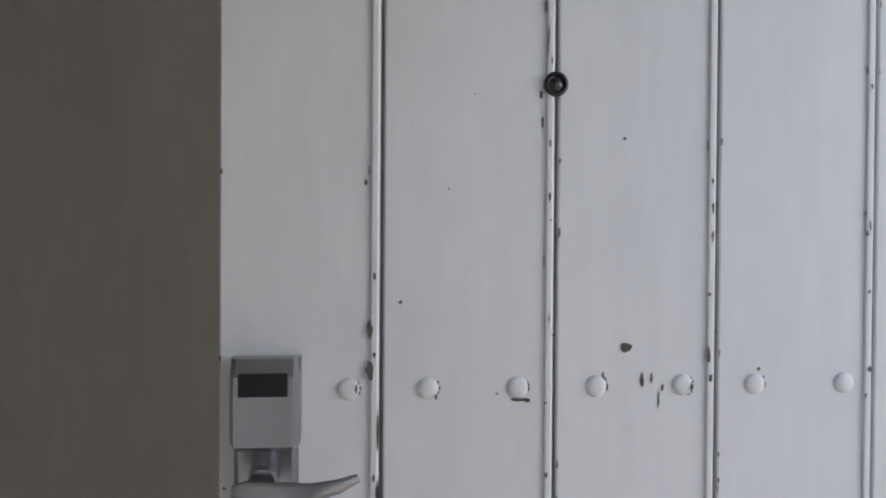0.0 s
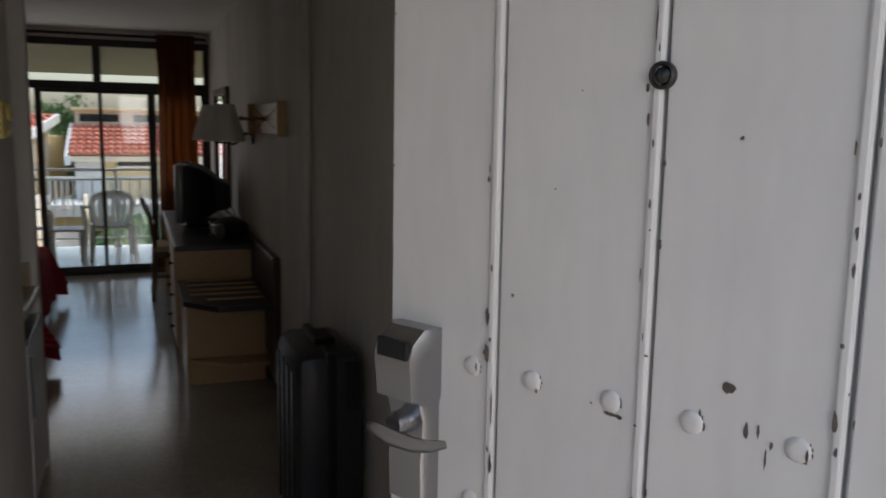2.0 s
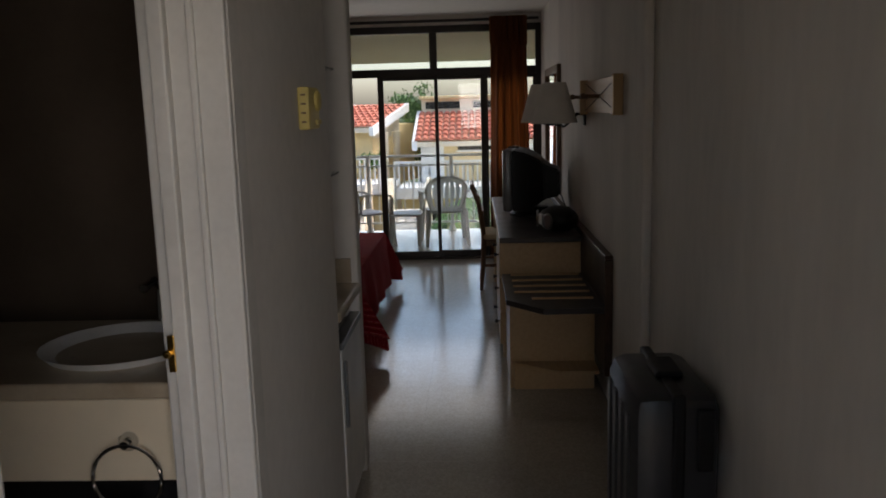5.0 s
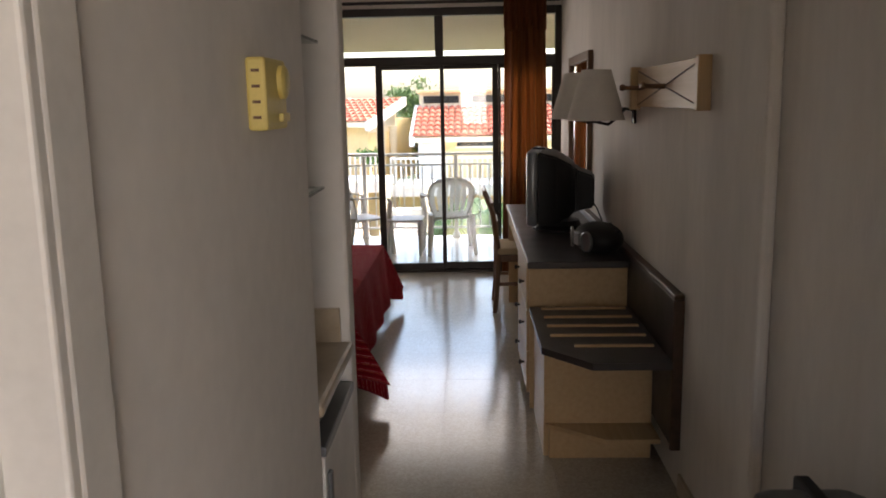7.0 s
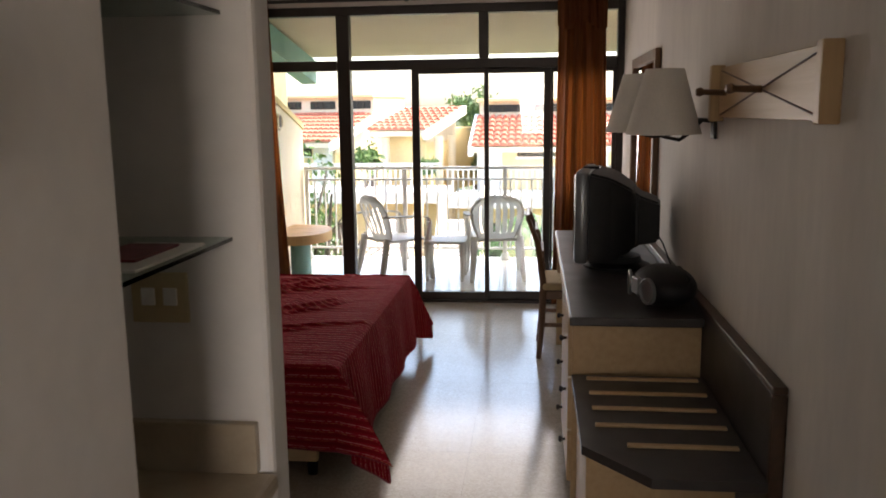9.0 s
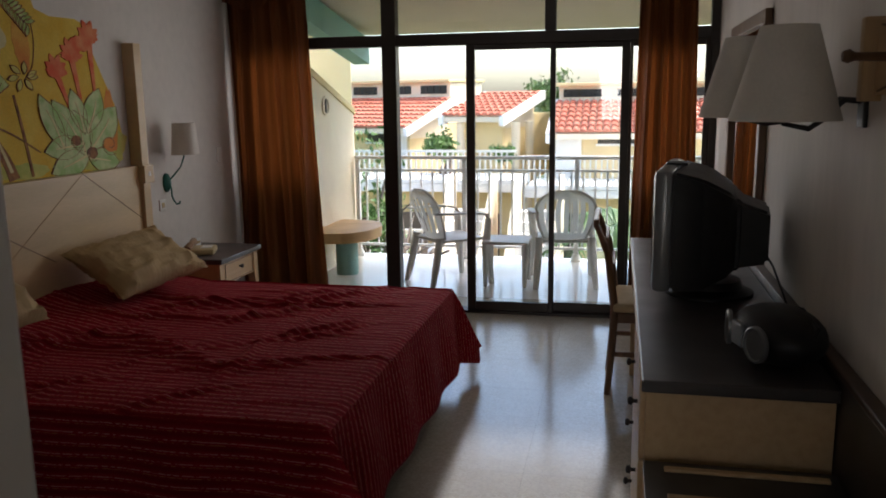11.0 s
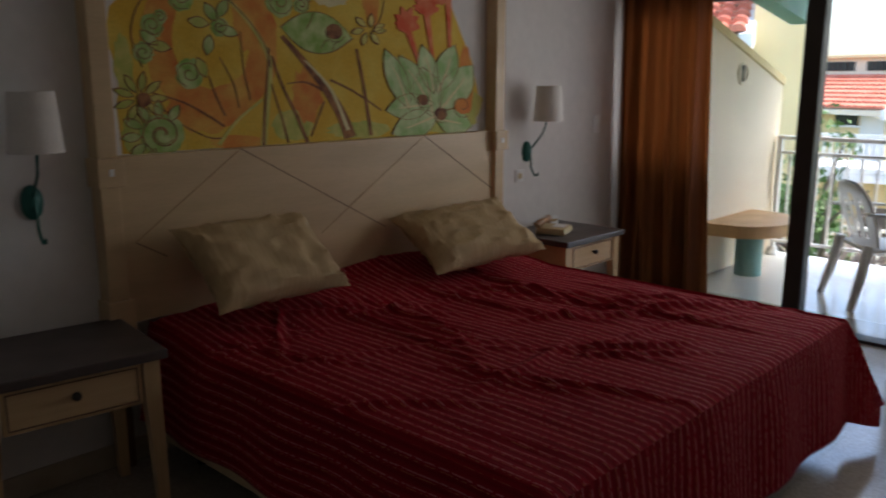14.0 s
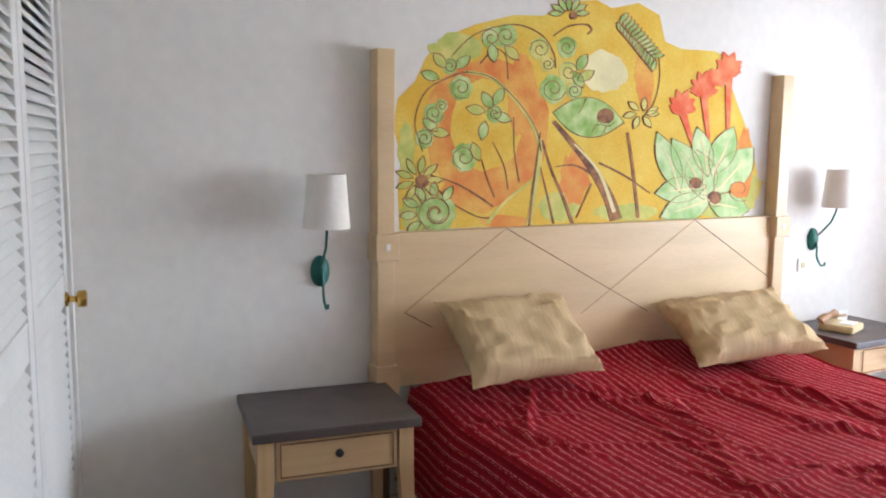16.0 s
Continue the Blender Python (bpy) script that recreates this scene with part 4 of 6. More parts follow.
def bedspread():
    """A cloth laid over the mattress; what overhangs its edges falls, flaring at the corners."""
    X0, X1, Y0, Y1, Z = -2.76, -0.90, 5.53, 7.51, 0.525
    over_foot, over_side = 0.43, 0.34
    bm = bmesh.new()
    uvl = bm.loops.layers.uv.new("cloth")
    nx, ny = 190, 220
    ax, bx_ = X0, X1 + over_foot
    ay, by = Y0 - over_side, Y1 + over_side
    rnd = random.Random(31)
    folds = []
    for _ in range(34):
        cx, cy = rnd.uniform(-2.45, -1.05), rnd.uniform(5.62, 7.4)
        ang = rnd.gauss(0.22, 0.30) + (0.9 if rnd.random() < 0.22 else 0.0)
        folds.append((cx, cy, math.cos(ang), math.sin(ang), rnd.uniform(0.20, 0.66), rnd.uniform(0.007, 0.020), rnd.uniform(0.012, 0.026), rnd.uniform(-0.5, 0.5)))
    grid = []
    for i in range(nx + 1):
        s = ax + (bx_ - ax) * i / nx
        row = []
        for j in range(ny + 1):
            t = ay + (by - ay) * j / ny
            dx = max(0.0, s - X1)
            dy = max(0.0, Y0 - t, t - Y1)
            sg = -1 if t < Y0 else 1
            x, y = min(s, X1), min(max(t, Y0), Y1)
            big, small = max(dx, dy), min(dx, dy)
            drop = big * 0.98 + small * 0.10
            flare = (0.045 if dx >= dy else 0.07) * (big / 0.35) ** 0.7 if big > 0 else 0
            wave = 0.011 * math.sin((t if dx > dy else s) * 13 + 1.1) * min(1, big / 0.2)
            if dx > 0:
                x += flare * (1 if dx >= dy else dx / max(dy, 1e-6)) + small * (0.55 if t < Y0 else 0.22) + (wave if dx >= dy else 0)
            if dy > 0:
                y += sg * (flare * (1 if dy >= dx else dy / max(dx, 1e-6)) + small * 0.22 + (wave if dy > dx else 0))
            z = Z - drop
            if big == 0:
                edge = min(X1 - s, t - Y0, Y1 - t)
                z -= 0.022 * max(0, 1 - edge / 0.06) ** 2
            # creases, mostly slanting across the top, and the swell over the pillow end
            p = Vector((s, t, 0))
            cr1 = noise.noise(Vector((s * 1.6 + t * 0.6, t * 3.4 - s * 0.8, 0.3)))
            cr2 = noise.noise(Vector((s * 2.2, t * 15.0 - s * 3.0, 4.0)))
            k = 1.0 if big == 0 else 0.35
            lift = k * (0.010 * cr1 + 0.0045 * cr2)
            for fx, fy, ca, sa, ln, hg, wd, bend in folds:
                along, off = (s - fx) * ca + (t - fy) * sa, (t - fy) * ca - (s - fx) * sa
                if abs(along) > ln * 1.6 or abs(off) > 0.22:
                    continue
                off += bend * along * along + 0.012 * noise.noise(Vector((along * 6, fx * 9, fy * 7)))
                lift += k * hg * math.exp(-(along / ln) ** 4) * (math.exp(-(off / wd) ** 2) - 0.30 * math.exp(-((off - 2.2 * wd) / (1.5 * wd)) ** 2))
            head = max(0, 1 - (s - X0) / 0.42) * (1 + 0.5 * math.exp(-((t - 6.6) / 0.35) ** 2))
            z += lift + 0.085 * head * (0.75 + 0.4 * noise.noise(Vector((t * 2.4, s * 3, 2.0)))) * (1 if big == 0 else max(0, 1 - big / 0.15)) - 0.01
            if big > 0:
                if dx >= dy:
                    x += lift
                else:
                    y += sg * lift
            row.append((bm.verts.new((x, y, max(z, 0.03))), (t, s)))
        grid.append(row)
    for i in range(nx):
        for j in range(ny):
            c = (grid[i][j], grid[i + 1][j], grid[i + 1][j + 1], grid[i][j + 1])
            f = bm.faces.new([v for v, _ in c])
            for lp, (_, uv) in zip(f.loops, c):
                lp[uvl].uv = uv
    rim = [r[0][0].co.copy() for r in grid] + [v.co.copy() for v, _ in grid[-1][1:]] + [r[-1][0].co.copy() for r in grid[-2::-1]]
    spread = tagged(mesh_ob("bedspread", bm, SPREAD, True), "crumpled crimson bedspread with broken pale stripes over the bed", "bedspread")
    hem = bmesh.new()
    tube(hem, rim[::3], 0.004, 6)
    part("hem", hem, HEM, spread, "stitched dark red hem", smooth=True)


bedspread()


def pillow(at, tilt, turn, lean, w, h, label, seed):
    g = thing("pillow", at, label, "pillow", "bed pillows")
    g.matrix_basis = Matrix.Translation(at) @ Euler((radians(lean), radians(tilt), radians(turn))).to_matrix().to_4x4()
    bm = bmesh.new()
    n = 26
    for side in (1, -1):
        grid = []
        for i in range(n + 1):
            u = -1 + 2 * i / n
            row = []
            for j in range(n + 1):
                v = -1 + 2 * j / n
                pinch = 1 - 0.13 * (1 - u * u) * abs(v) ** 3 - 0.0
                pinch2 = 1 - 0.11 * (1 - v * v) * abs(u) ** 3
                th = 0.075 * (max(0, 1 - u ** 4) * max(0, 1 - v ** 4)) ** 0.55
                rg = 0.012 * max(0, 0.22 - abs(noise.noise(Vector((u * 2.4 + v * 1.6 + seed, v * 3.0 - u, side * 2.0))))) / 0.22
                wr = rg + 0.016 * noise.noise(Vector((u * 2.2 + seed, v * 5, side))) + 0.012 * noise.noise(Vector((u * 6, v * 3 + seed, side)))
                row.append(bm.verts.new((u * h / 2 * pinch2, v * w / 2 * pinch, side * th + wr * min(1, th / 0.03))))
            grid.append(row)
        for i in range(n):
            for j in range(n):
                bm.faces.new((grid[i][j], grid[i + 1][j], grid[i + 1][j + 1], grid[i][j + 1]))
    bmesh.ops.remove_doubles(bm, verts=bm.verts[:], dist=0.0005)
    part("case", bm, PILLOW, g, smooth=True, local=True)


pillow((-2.55, 5.91, 0.765), 43, 4, -3, 0.66, 0.40, "tan striped pillow leaning on the headboard", 1.0)
pillow((-2.51, 7.06, 0.71), 30, -6, 3, 0.70, 0.42, "tan striped pillow lying at the far head of the bed", 5.0)

GROOVE = mat("pale_groove", (0.42, 0.26, 0.12), 0.6, 0.1, 20)
hb = thing("headboard", (-2.79, 6.49, 0.55), "pale beech headboard with tall end posts and crossed grooves", "headboard")
part("panel", cube(-2.819, -2.765, 5.448, 7.53, 0.56, 1.178, 0.003), HEADB, hb)
for y in (5.375, 7.53):
    part("post", cube(-2.819, -2.742, y, y + 0.073, 0.56, 1.875, 0.004), HEADB, hb)
    part("block", cube(-2.819, -2.722, y - 0.012, y + 0.085, 1.075, 1.178, 0.003), HEADB, hb)
    part("block", cube(-2.819, -2.722, y - 0.012, y + 0.085, 0.545, 0.66, 0.003), HEADB, hb)
    part("bolt_cap", cube(-2.7215, -2.718, y + 0.027, y + 0.045, 1.115, 1.14, 0.001), WHITEP, hb)
    part("floor_leg", cube(-2.815, -2.76, y + 0.012, y + 0.06, 0.0, 0.544, 0.003), WALNUT, hb)
for (ya, za), (yb, zb) in (((5.50, 0.86), (5.965, 1.177)), ((5.965, 1.177), (6.74, 0.76)), ((6.36, 0.78), (7.01, 1.177)), ((7.01, 1.177), (7.525, 0.87)), ((5.50, 0.86), (5.62, 0.79))):
    bm = bmesh.new()
    tube(bm, [(-2.7650, ya, za), (-2.7650, yb, zb)], 0.0022, 6)
    part("groove", bm, WALNUT if zb < za else GROOVE, hb)

# ---- wall painting over the headboard, laid out on a drawing grid ----
mu = thing("wall_mural", (-2.82, 6.45, 1.2), "yellow painted wall mural of green leaves, curling stems and red flowers", "mural")
PAINT = {
    "yellow": mat("mural_yellow", (0.69, 0.43, 0.03), 0.8, 0.16, 6, 0.1, 60, col2=(0.74, 0.56, 0.10), fine=0.08),
    "orange": mat("mural_orange", (0.66, 0.20, 0.035), 0.8, 0.2, 9, 0.1, 60, col2=(0.74, 0.44, 0.09), fine=0.09),
    "green": mat("mural_green", (0.25, 0.42, 0.08), 0.8, 0.2, 16, 0.1, 60, col2=(0.58, 0.66, 0.30), fine=0.10),
    "pale": mat("mural_pale", (0.42, 0.48, 0.10), 0.8, 0.15, 13, col2=(0.72, 0.62, 0.20), fine=0.10),
    "red": mat("mural_red", (0.70, 0.10, 0.03), 0.8, 0.2, 14, col2=(0.76, 0.30, 0.14), fine=0.08),
    "brown": mat("mural_brown", (0.13, 0.05, 0.028), 0.8, 0.25, 25, col2=(0.42, 0.20, 0.08)),
    "mint": mat("mural_mint", (0.30, 0.50, 0.17), 0.8, 0.2, 14, 0.1, 60, col2=(0.66, 0.72, 0.42), fine=0.10),
    "light": mat("mural_light", (0.80, 0.72, 0.40), 0.8, 0.1, 6),
}


def on_wall(cx, cy):
    """From the drawing grid to the wall: y and z in metres."""
    d = -0.00021934995 * cx - 5.6244788e-05 * cy + 1
    return (0.00034695377 * cx - 0.00030779534 * cy + 5.3458439) / d, (-0.00032134921 * cx - 0.0014951842 * cy + 2.0562328) / d


strokes_laid = [0]


def patch(name, outline, colour, layer):
    """Every patch lies a hair above those laid before it."""
    strokes_laid[0] += 1
    bm = bmesh.new()
    prism(bm, [on_wall(*p) for p in outline], -2.82, -2.8196 + 0.0004 * layer + 0.000012 * strokes_laid[0], "x")
    part(name, bm, PAINT[colour], mu)


def stroke(pts, w0, w1, colour="brown", layer=6, name="stem"):
    """A brush stroke that swells from w0 to w1 along a smoothed line."""
    ps = [Vector(p) for p in pts]
    fine = []
    for i in range(len(ps) - 1):
        a, b, c, d = ps[max(i - 1, 0)], ps[i], ps[i + 1], ps[min(i + 2, len(ps) - 1)]
        for k in range(6):
            t = k / 6
            fine.append(0.5 * ((2 * b) + (c - a) * t + (2 * a - 5 * b + 4 * c - d) * t * t + (3 * b - a - 3 * c + d) * t ** 3))
    fine.append(ps[-1])
    n = len(fine)
    left, right = [], []
    for i, p in enumerate(fine):
        t = (fine[min(i + 1, n - 1)] - fine[max(i - 1, 0)])
        q = Vector((-t.y, t.x)).normalized() * (w0 + (w1 - w0) * i / (n - 1)) * 0.38
        left.append(p + q)
        right.append(p - q)
    patch(name, [tuple(v) for v in left + right[::-1]], colour, layer)


def leaf(cx, cy, ln, wd, ang, colour="green", layer=4, vein=True):
    a = radians(ang)
    ca, sa = math.cos(a), math.sin(a)
    up, dn = [], []
    for k in range(9):
        t = k / 8
        x, y = (t - 0.5) * ln, wd / 2 * math.sin(math.pi * t) ** 0.8
        up.append((cx + x * ca - y * sa, cy + x * sa + y * ca))
        dn.append((cx + x * ca + y * sa, cy + x * sa - y * ca))
    patch("leaf", up + dn[::-1][1:-1], colour, layer)
    if colour == "red":
        return
    thick = 1.0 if colour != "mint" else 0.6
    stroke([up[0], up[2], up[4], up[6], up[8]], 1.6 * thick, 4.6 * thick, layer=layer + 2, name="outline")
    stroke([dn[0], dn[2], dn[4], dn[6], dn[8]], 3.4 * thick, 1.2 * thick, layer=layer + 2, name="outline")


def curl(cx, cy, r, turns=1.4, start=0.0, w=4, layer=6):
    n = 12
    pts = [(cx + r * (1 - 0.8 * k / n) * math.cos(start + turns * 2 * math.pi * k / n), cy + r * (1 - 0.8 * k / n) * math.sin(start + turns * 2 * math.pi * k / n)) for k in range(n + 1)]
    stroke(pts, w * 0.6, w, layer=layer, name="curl")


def disc(cx, cy, rx, ry, colour, layer, wob=0.08, seed=1):
    rnd = random.Random(seed)
    patch("wash", [(cx + rx * (1 + rnd.uniform(-wob, wob)) * math.cos(2 * math.pi * k / 26), cy + ry * (1 + rnd.uniform(-wob, wob)) * math.sin(2 * math.pi * k / 26)) for k in range(26)], colour, layer)


patch("ground_wash", [(100, 608), (95, 500), (105, 420), (82, 330), (95, 260), (140, 215), (170, 150), (225, 95), (300, 65), (400, 40), (480, 42), (540, 5), (620, 0), (660, 22), (730, 8), (785, 40), (800, 110), (845, 130), (930, 135), (985, 165), (975, 230), (1000, 300), (1030, 380), (1045, 470), (1030, 540), (990, 570), (880, 578)], "yellow", 1)
disc(330, 340, 165, 190, "orange", 2, 0.06, 3)
disc(330, 330, 95, 120, "yellow", 3, 0.05, 4)
disc(640, 190, 60, 55, "light", 2, 0.12, 5)
disc(150, 560, 48, 60, "pale", 2, 0.1, 6)
disc(420, 250, 38, 110, "orange", 3, 0.1, 7)
disc(930, 500, 130, 75, "pale", 2, 0.1, 8)
disc(520, 545, 55, 40, "pale", 2, 0.1, 9)
disc(118, 395, 22, 70, "pale", 2, 0.15, 41)
disc(380, 585, 70, 18, "orange", 2, 0.12, 42)
disc(300, 500, 95, 60, "orange", 2, 0.15, 43)
disc(560, 470, 40, 70, "orange", 2, 0.2, 44)
disc(700, 560, 90, 22, "pale", 2, 0.15, 45)
disc(820, 440, 26, 80, "pale", 2, 0.15, 46)
disc(250, 130, 70, 40, "pale", 2, 0.2, 47)
disc(745, 200, 24, 90, "orange", 2, 0.2, 48)
disc(1010, 430, 22, 90, "orange", 2, 0.2, 49)
stroke([(270, 190), (340, 205), (410, 270), (455, 340), (470, 400), (455, 500), (440, 600)], 10, 20, "pale", 5)
stroke([(270, 190), (340, 205), (412, 270), (458, 340), (472, 400)], 3, 5)
stroke([(470, 350), (460, 430), (448, 520), (440, 600)], 5, 9)
stroke([(235, 150), (300, 90), (400, 65), (470, 90), (505, 140), (510, 180)], 3, 5)
stroke([(505, 95), (545, 70), (590, 65), (605, 78), (595, 90)], 4, 8)
stroke([(505, 320), (560, 385), (610, 450), (650, 520), (670, 580)], 14, 46, "brown", 5, "trunk")
stroke([(560, 380), (625, 455), (665, 560)], 5, 14, "light", 6, "trunk_light")
stroke([(475, 370), (500, 450), (530, 520), (555, 590)], 7, 12)
stroke([(470, 440), (490, 520), (505, 590)], 4, 8)
stroke([(510, 440), (560, 436), (605, 458)], 3, 9)
stroke([(625, 430), (690, 462), (760, 510)], 8, 4)
stroke([(700, 350), (712, 430), (728, 575)], 9, 12)
stroke([(605, 485), (585, 530), (565, 575)], 7, 4)
stroke([(180, 462), (250, 485), (310, 520), (345, 545)], 4, 8)
stroke([(180, 475), (230, 530), (300, 570), (335, 575)], 3, 5)
stroke([(330, 590), (380, 530), (445, 480)], 12, 7, "pale", 6)
stroke([(315, 420), (330, 470), (350, 520)], 4, 6)
stroke([(345, 375), (375, 440), (385, 500)], 3, 4)
stroke([(400, 310), (402, 400), (415, 480)], 3, 5)
stroke([(160, 400), (140, 320), (170, 240), (240, 200), (280, 190)], 3, 6)
stroke([(780, 130), (785, 200), (770, 270), (740, 310)], 3, 4)
stroke([(385, 210), (380, 150), (350, 130), (310, 170)], 3, 4)
leaf(597, 310, 190, 105, 8, "green", 5)
disc(642, 306, 22, 20, "brown", 8, 0.05, 10)
curl(642, 306, 30, 1.2, 0.4, 4, 8)
for p in ((570, 300, 50), (605, 350, 24), (635, 352, 22)):
    stroke([(p[0], p[1]), (p[0] + 12, p[1] - 20), (p[0] + 20, p[1] - p[2] * 0.8)], 2, 4, layer=8)
for x, y, r in ((262, 232, 30), (190, 300, 26), (165, 365, 24), (270, 415, 34), (350, 300, 22), (505, 235, 34), (470, 130, 28), (545, 190, 26), (380, 95, 28), (340, 100, 26), (540, 125, 26), (232, 175, 20), (560, 240, 20), (490, 170, 18), (210, 280, 16)):
    disc(x, y, r, r * 1.1, "green" if (x + y) % 3 else "pale", 4, 0.1, x)
    curl(x, y, r * 0.98, 1.5, x * 0.1, 4)
for x, y, a in ((180, 330, 40), (205, 350, 10), (300, 290, 190), (330, 265, 240), (360, 255, 300), (370, 310, 20), (320, 345, 100), (300, 400, 70), (580, 165, 300), (590, 200, 330), (570, 210, 60), (395, 140, 45), (180, 200, 200), (205, 160, 230), (265, 165, 320), (345, 140, 80)):
    leaf(x, y, 52, 26, a, "pale" if a % 20 else "green", 4)
for k in range(9):
    a = k * 40
    leaf(150 + 40 * math.cos(radians(a)), 475 + 40 * math.sin(radians(a)), 50, 18, a, "pale", 4)
disc(158, 478, 17, 17, "brown", 7, 0.05, 11)
disc(195, 562, 52, 50, "green", 4, 0.05, 12)
curl(195, 562, 50, 1.7, 2.0, 6)
curl(195, 562, 26, 1.0, 0.5, 4)
for k in range(7):
    a = 110 + k * 32
    leaf(190 + 68 * math.cos(radians(a)), 562 + 60 * math.sin(radians(a)), 48, 22, a, "green", 4)
for k in range(12):
    x, y = 690 + 8 * k, 60 + 9 * k
    leaf(x, y - 12, 36, 14, -50 + 4 * k, "green", 4)
    leaf(x - 10, y + 14, 34, 14, 60 + 4 * k, "green", 4)
for k in range(7):
    leaf(735 + 30 * math.cos(k), 300 + 26 * math.sin(k), 36, 16, k * 55, "pale", 4)
for k in range(7):
    leaf(545 + 34 * math.cos(math.pi + k * 0.52), 36 + 26 * math.sin(math.pi + k * 0.52), 40, 15, 180 + k * 30, "green", 4)
disc(557, 42, 11, 10, "brown", 7, 0.05, 13)
for x, y, sx, sy in ((843, 291, 875, 393), (900, 244, 913, 372), (966, 192, 964, 351)):
    stroke([(x, y), ((x + sx) / 2, (y + sy) / 2), (sx, sy)], 26, 10, "red", 5)
    disc(x, y - 6, 34, 20, "red", 5, 0.18, x)
    for a, ln in ((215, 40), (252, 52), (290, 50), (330, 40)):
        leaf(x + 20 * math.cos(radians(a)), y - 8 + 24 * math.sin(radians(a)), ln, 20, a, "red", 6)
disc(935, 205, 34, 24, "red", 5, 0.15, 14)
for bx0, by0, tx, ty, wd in ((904, 523, 882, 402, 84), (835, 500, 780, 356, 58), (891, 486, 820, 372, 66), (910, 460, 884, 342, 54), (924, 458, 976, 341, 66), (932, 505, 1026, 395, 84), (900, 492, 778, 509, 68), (915, 525, 792, 570, 74), (918, 535, 1014, 554, 72)):
    leaf((bx0 + tx) / 2, (by0 + ty) / 2, math.hypot(tx - bx0, ty - by0) * 1.12, wd, math.degrees(math.atan2(ty - by0, tx - bx0)), "mint", 5)
    stroke([(bx0, by0), ((bx0 + tx) / 2 + 4, (by0 + ty) / 2), (bx0 * 0.25 + tx * 0.75, by0 * 0.25 + ty * 0.75)], 9, 3, "light", 7, "highlight")
for x, y, r in ((879, 483, 15), (929, 521, 17), (993, 500, 22)):
    disc(x, y, r, r, "brown" if r < 19 else "orange", 8, 0.08, x)
    curl(x, y, r * 1.5, 1.2, 1.0, 3, 8)

# ---- nightstands, lamps, phone ----
ns = thing("nightstand", (-2.58, 5.07, 0), "beech nightstand with a dark brown top and one drawer", "nightstand", "nightstands by the bed")
part("top", cube(-2.815, -2.35, 4.785, 5.352, 0.568, 0.60, 0.005), NSTOP, ns)
for y in (4.815, 5.29):
    for x in (-2.79, -2.40):
        bm = bmesh.new()
        r = []
        for z, w, o in ((0.0, 0.017, 0.012), (0.30, 0.022, 0.006), (0.44, 0.026, 0.0), (0.567, 0.026, 0.0)):
            s = -1 if y < 5 else 1
            cx_, cy_ = x + (o if x > -2.5 else 0), y + 0.014 + s * o
            r.append([bm.verts.new((cx_ + a * w, cy_ + b * w, z)) for a, b in ((-1, -1), (1, -1), (1, 1), (-1, 1))])
        for q, w in zip(r, r[1:]):
            for k in range(4):
                bm.faces.new((q[k], q[(k + 1) % 4], w[(k + 1) % 4], w[k]))
        bm.faces.new(r[0])
        bm.faces.new(r[-1])
        part("leg", bm, BEECH_V, ns)
part("side_apron", cube(-2.76, -2.43, 4.818, 4.836, 0.42, 0.567, 0.002), BEECH, ns)
part("side_apron", cube(-2.76, -2.43, 5.296, 5.314, 0.42, 0.567, 0.002), BEECH, ns)
part("back_apron", cube(-2.80, -2.782, 4.86, 5.28, 0.42, 0.567, 0.002), BEECH, ns)
dr = part("drawer", cube(-2.40, -2.378, 4.862, 5.272, 0.425, 0.562, 0.003), BEECH, ns)
for a in ((4.875, 5.259, 0.548, 0.552), (4.875, 5.259, 0.436, 0.440), (4.875, 4.879, 0.4405, 0.5475), (5.255, 5.259, 0.4405, 0.5475)):
    part("moulding", cube(-2.3785, -2.375, a[0], a[1], a[2], a[3]), WALNUT, dr)
bm = bmesh.new()
lathe(bm, [(0.006, 0.0), (0.006, 0.012), (0.014, 0.018), (0.013, 0.027), (0.004, 0.031)], 16, Matrix.Translation((-2.378, 5.067, 0.508)) @ Matrix.Rotation(radians(90), 4, "Y"))
part("knob", bm, IRON, dr, smooth=True)
copy_thing(ns, Matrix.Translation((-2.58, 7.955, 0)))
_p = Matrix.Translation((-2.35, 5.07, 0))
ns.matrix_basis = Matrix.Translation((0.03, 0.0, 0)) @ _p @ Matrix.Rotation(radians(-7), 4, "Z") @ _p.inverted() @ ns.matrix_basis

lp = thing("bedside_lamp", (-2.82, 5.17, 1.04), "green metal wall lamp with a white drum shade, unlit", "lamp", "bedside lamps")
bm = bmesh.new()
lathe(bm, [(0.037, 0.0), (0.036, 0.012), (0.024, 0.024), (0.006, 0.029)], 24, Matrix.Translation((-2.82, 5.17, 1.04)) @ Matrix.Diagonal((1, 1, 1.62, 1)) @ Matrix.Rotation(radians(90), 4, "Y"))
part("wall_disc", bm, GREENM, lp, smooth=True)
bm = bmesh.new()
tube(bm, [(-2.785, 5.172, 0.955), (-2.775, 5.172, 0.93), (-2.755, 5.172, 0.905), (-2.735, 5.172, 0.91), (-2.73, 5.172, 0.925)], 0.005, 8)
tube(bm, [(-2.80, 5.172, 1.05), (-2.785, 5.172, 1.0), (-2.785, 5.172, 0.955)], 0.005, 8)
part("hook", bm, GREENM, lp, smooth=True)
bm = bmesh.new()
tube(bm, [(-2.80, 5.170, 1.06), (-2.77, 5.166, 1.085), (-2.715, 5.160, 1.14), (-2.685, 5.154, 1.20), (-2.68, 5.151, 1.28)], 0.005, 8)
part("arm", bm, GREENM, lp, smooth=True)
bm = bmesh.new()
